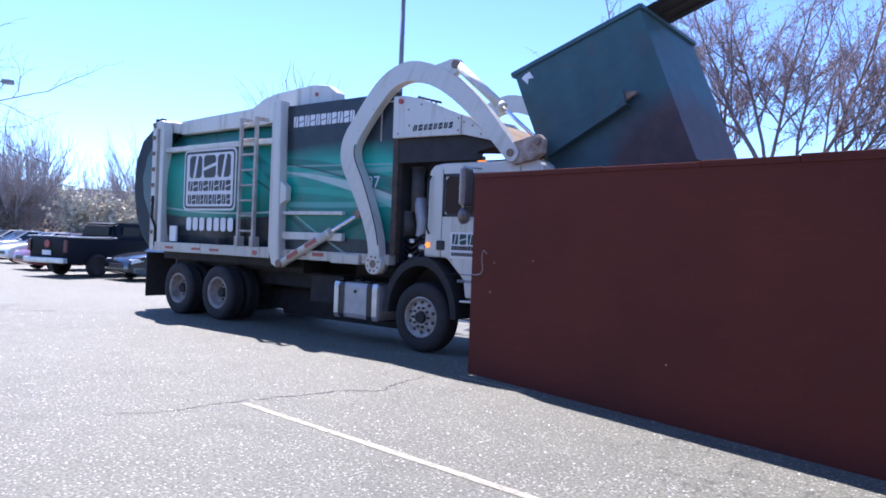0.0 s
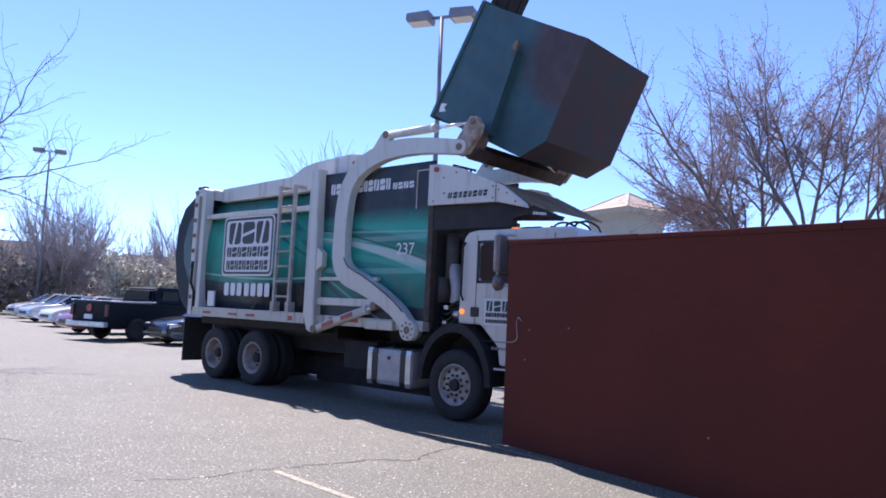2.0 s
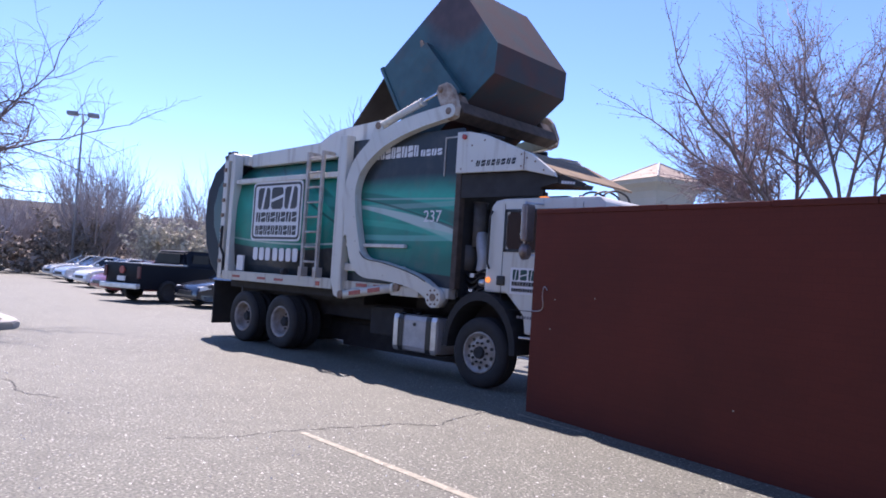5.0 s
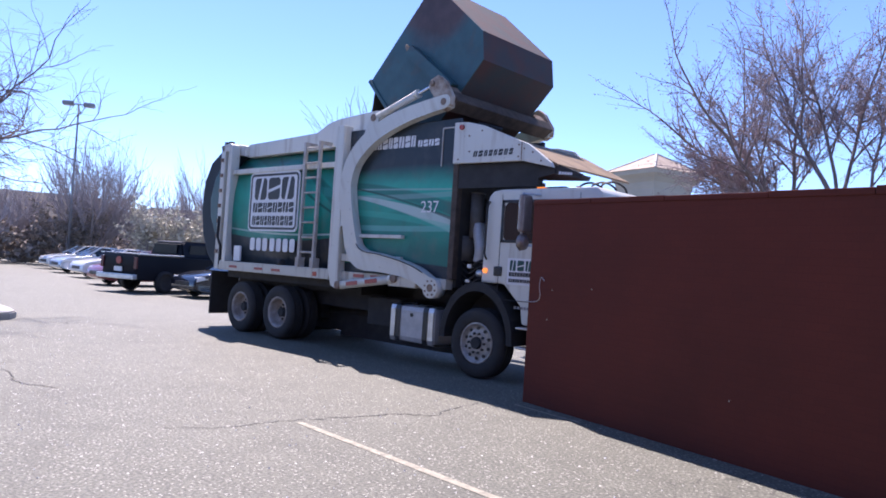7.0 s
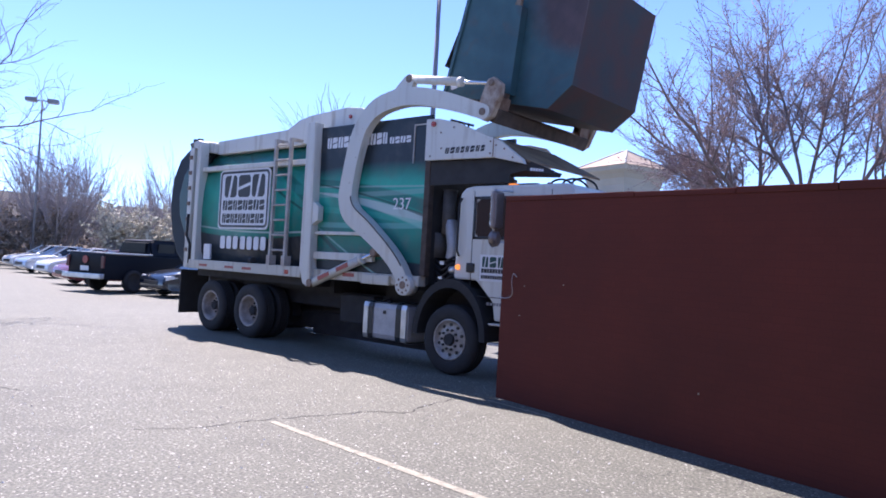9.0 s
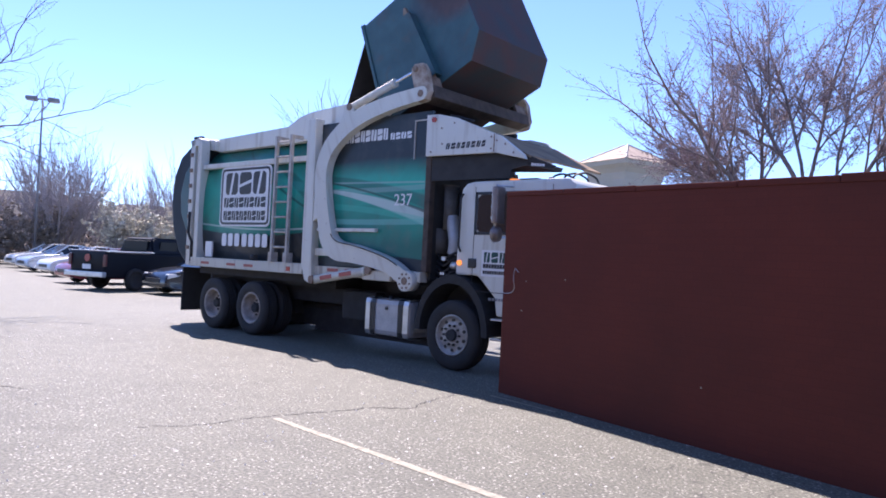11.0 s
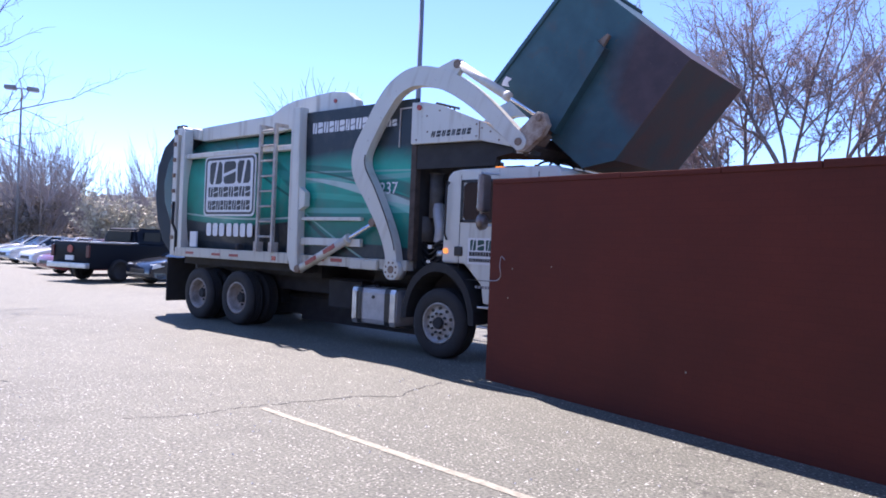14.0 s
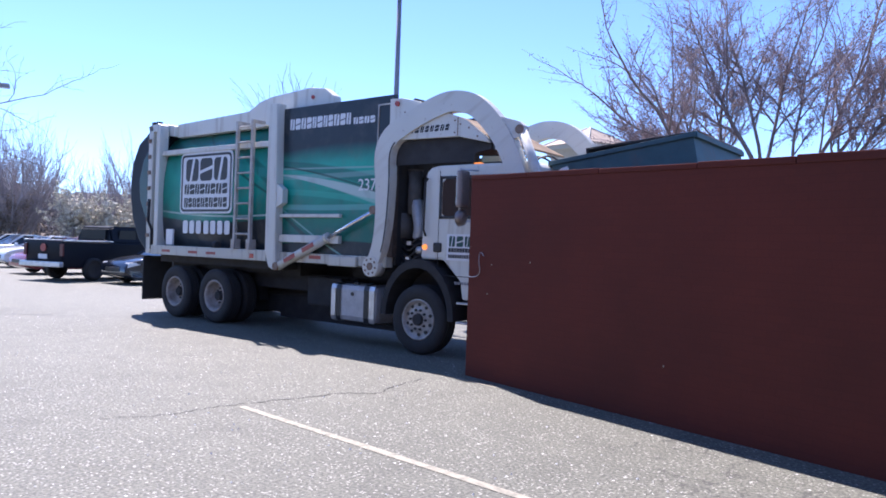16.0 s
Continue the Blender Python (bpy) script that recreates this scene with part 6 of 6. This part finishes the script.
def lift_state(t):
    """The four angles at t, on a smooth line through the rows."""
    i = max(k for k in range(len(LIFT)) if LIFT[k][0] <= t)
    if i == len(LIFT) - 1:
        return LIFT[i][1:]
    a, b = LIFT[i], LIFT[i + 1]
    before, after = LIFT[max(i - 1, 0)], LIFT[min(i + 2, len(LIFT) - 1)]
    h = b[0] - a[0]
    s = (t - a[0]) / h
    out = []
    for k in range(1, 5):
        m0 = (b[k] - before[k]) / (b[0] - before[0]) * h
        m1 = (after[k] - a[k]) / (after[0] - a[0]) * h
        if (b[k] - a[k]) * (a[k] - before[k]) <= 0:
            m0 = 0.0
        if (after[k] - b[k]) * (b[k] - a[k]) <= 0:
            m1 = 0.0
        out.append(a[k] * (2 * s ** 3 - 3 * s * s + 1) + m0 * (s ** 3 - 2 * s * s + s) + b[k] * (3 * s * s - 2 * s ** 3) + m1 * (s ** 3 - s * s))
    return out


def around(cx, cz, x, z, deg):
    a = radians(deg)
    return cx + x * math.cos(a) - z * math.sin(a), cz + x * math.sin(a) + z * math.cos(a)


def motions():
    keys = collections.defaultdict(list)
    for k in range(161):
        t = k / 10
        arm, tip, near, far = lift_state(t)
        turn = arm - ARM_REST
        px, pz = PIVOT[0] + ARM_REACH * math.cos(radians(arm)), PIVOT[1] + ARM_REACH * math.sin(radians(arm))
        for i in (0, 1):
            keys[arms[i]].append((t, pose(PIVOT[0], 0, PIVOT[1], 0, -turn, 0)))
            keys[forks[i]].append((t, pose(px, 0, pz, 0, -tip, 0)))
            # lift cylinder from the post's foot to the arm's elbow
            y = 0.05 if i == 0 else FAR - 0.05
            ax, az = -3.21, 1.17
            bx, bz = around(*PIVOT, -0.72, 0.50, turn)
            a = -math.degrees(math.atan2(bz - az, bx - ax))
            keys[lifts[i][0]].append((t, pose(ax, y, az, 0, a, 0)))
            keys[lifts[i][1]].append((t, pose(bx, y, bz, 0, a, 0)))
            # tilt cylinder from the arm's bracket to the fork's crank
            y = 0.055 if i == 0 else FAR - 0.055
            ax, az = around(*PIVOT, -1.0 - PIVOT[0], 4.53 - PIVOT[1], turn)
            bx, bz = around(px, pz, 0.43, 0.0, tip)
            a = -math.degrees(math.atan2(bz - az, bx - ax))
            keys[tilts[i][0]].append((t, pose(ax, y, az, 0, a, 0)))
            keys[tilts[i][1]].append((t, pose(bx, y, bz, 0, a, 0)))
        keys[dumpster].append((t, pose(px, 0, pz, 0, -tip, 0)))
        keys[lid_near].append((t, pose(2.03, 0, 1.31, 0, near, 0)))
        keys[lid_far].append((t, pose(2.03, 0, 1.31, 0, far, 0)))
    for ob, rows in keys.items():
        walk(ob, rows)


motions()
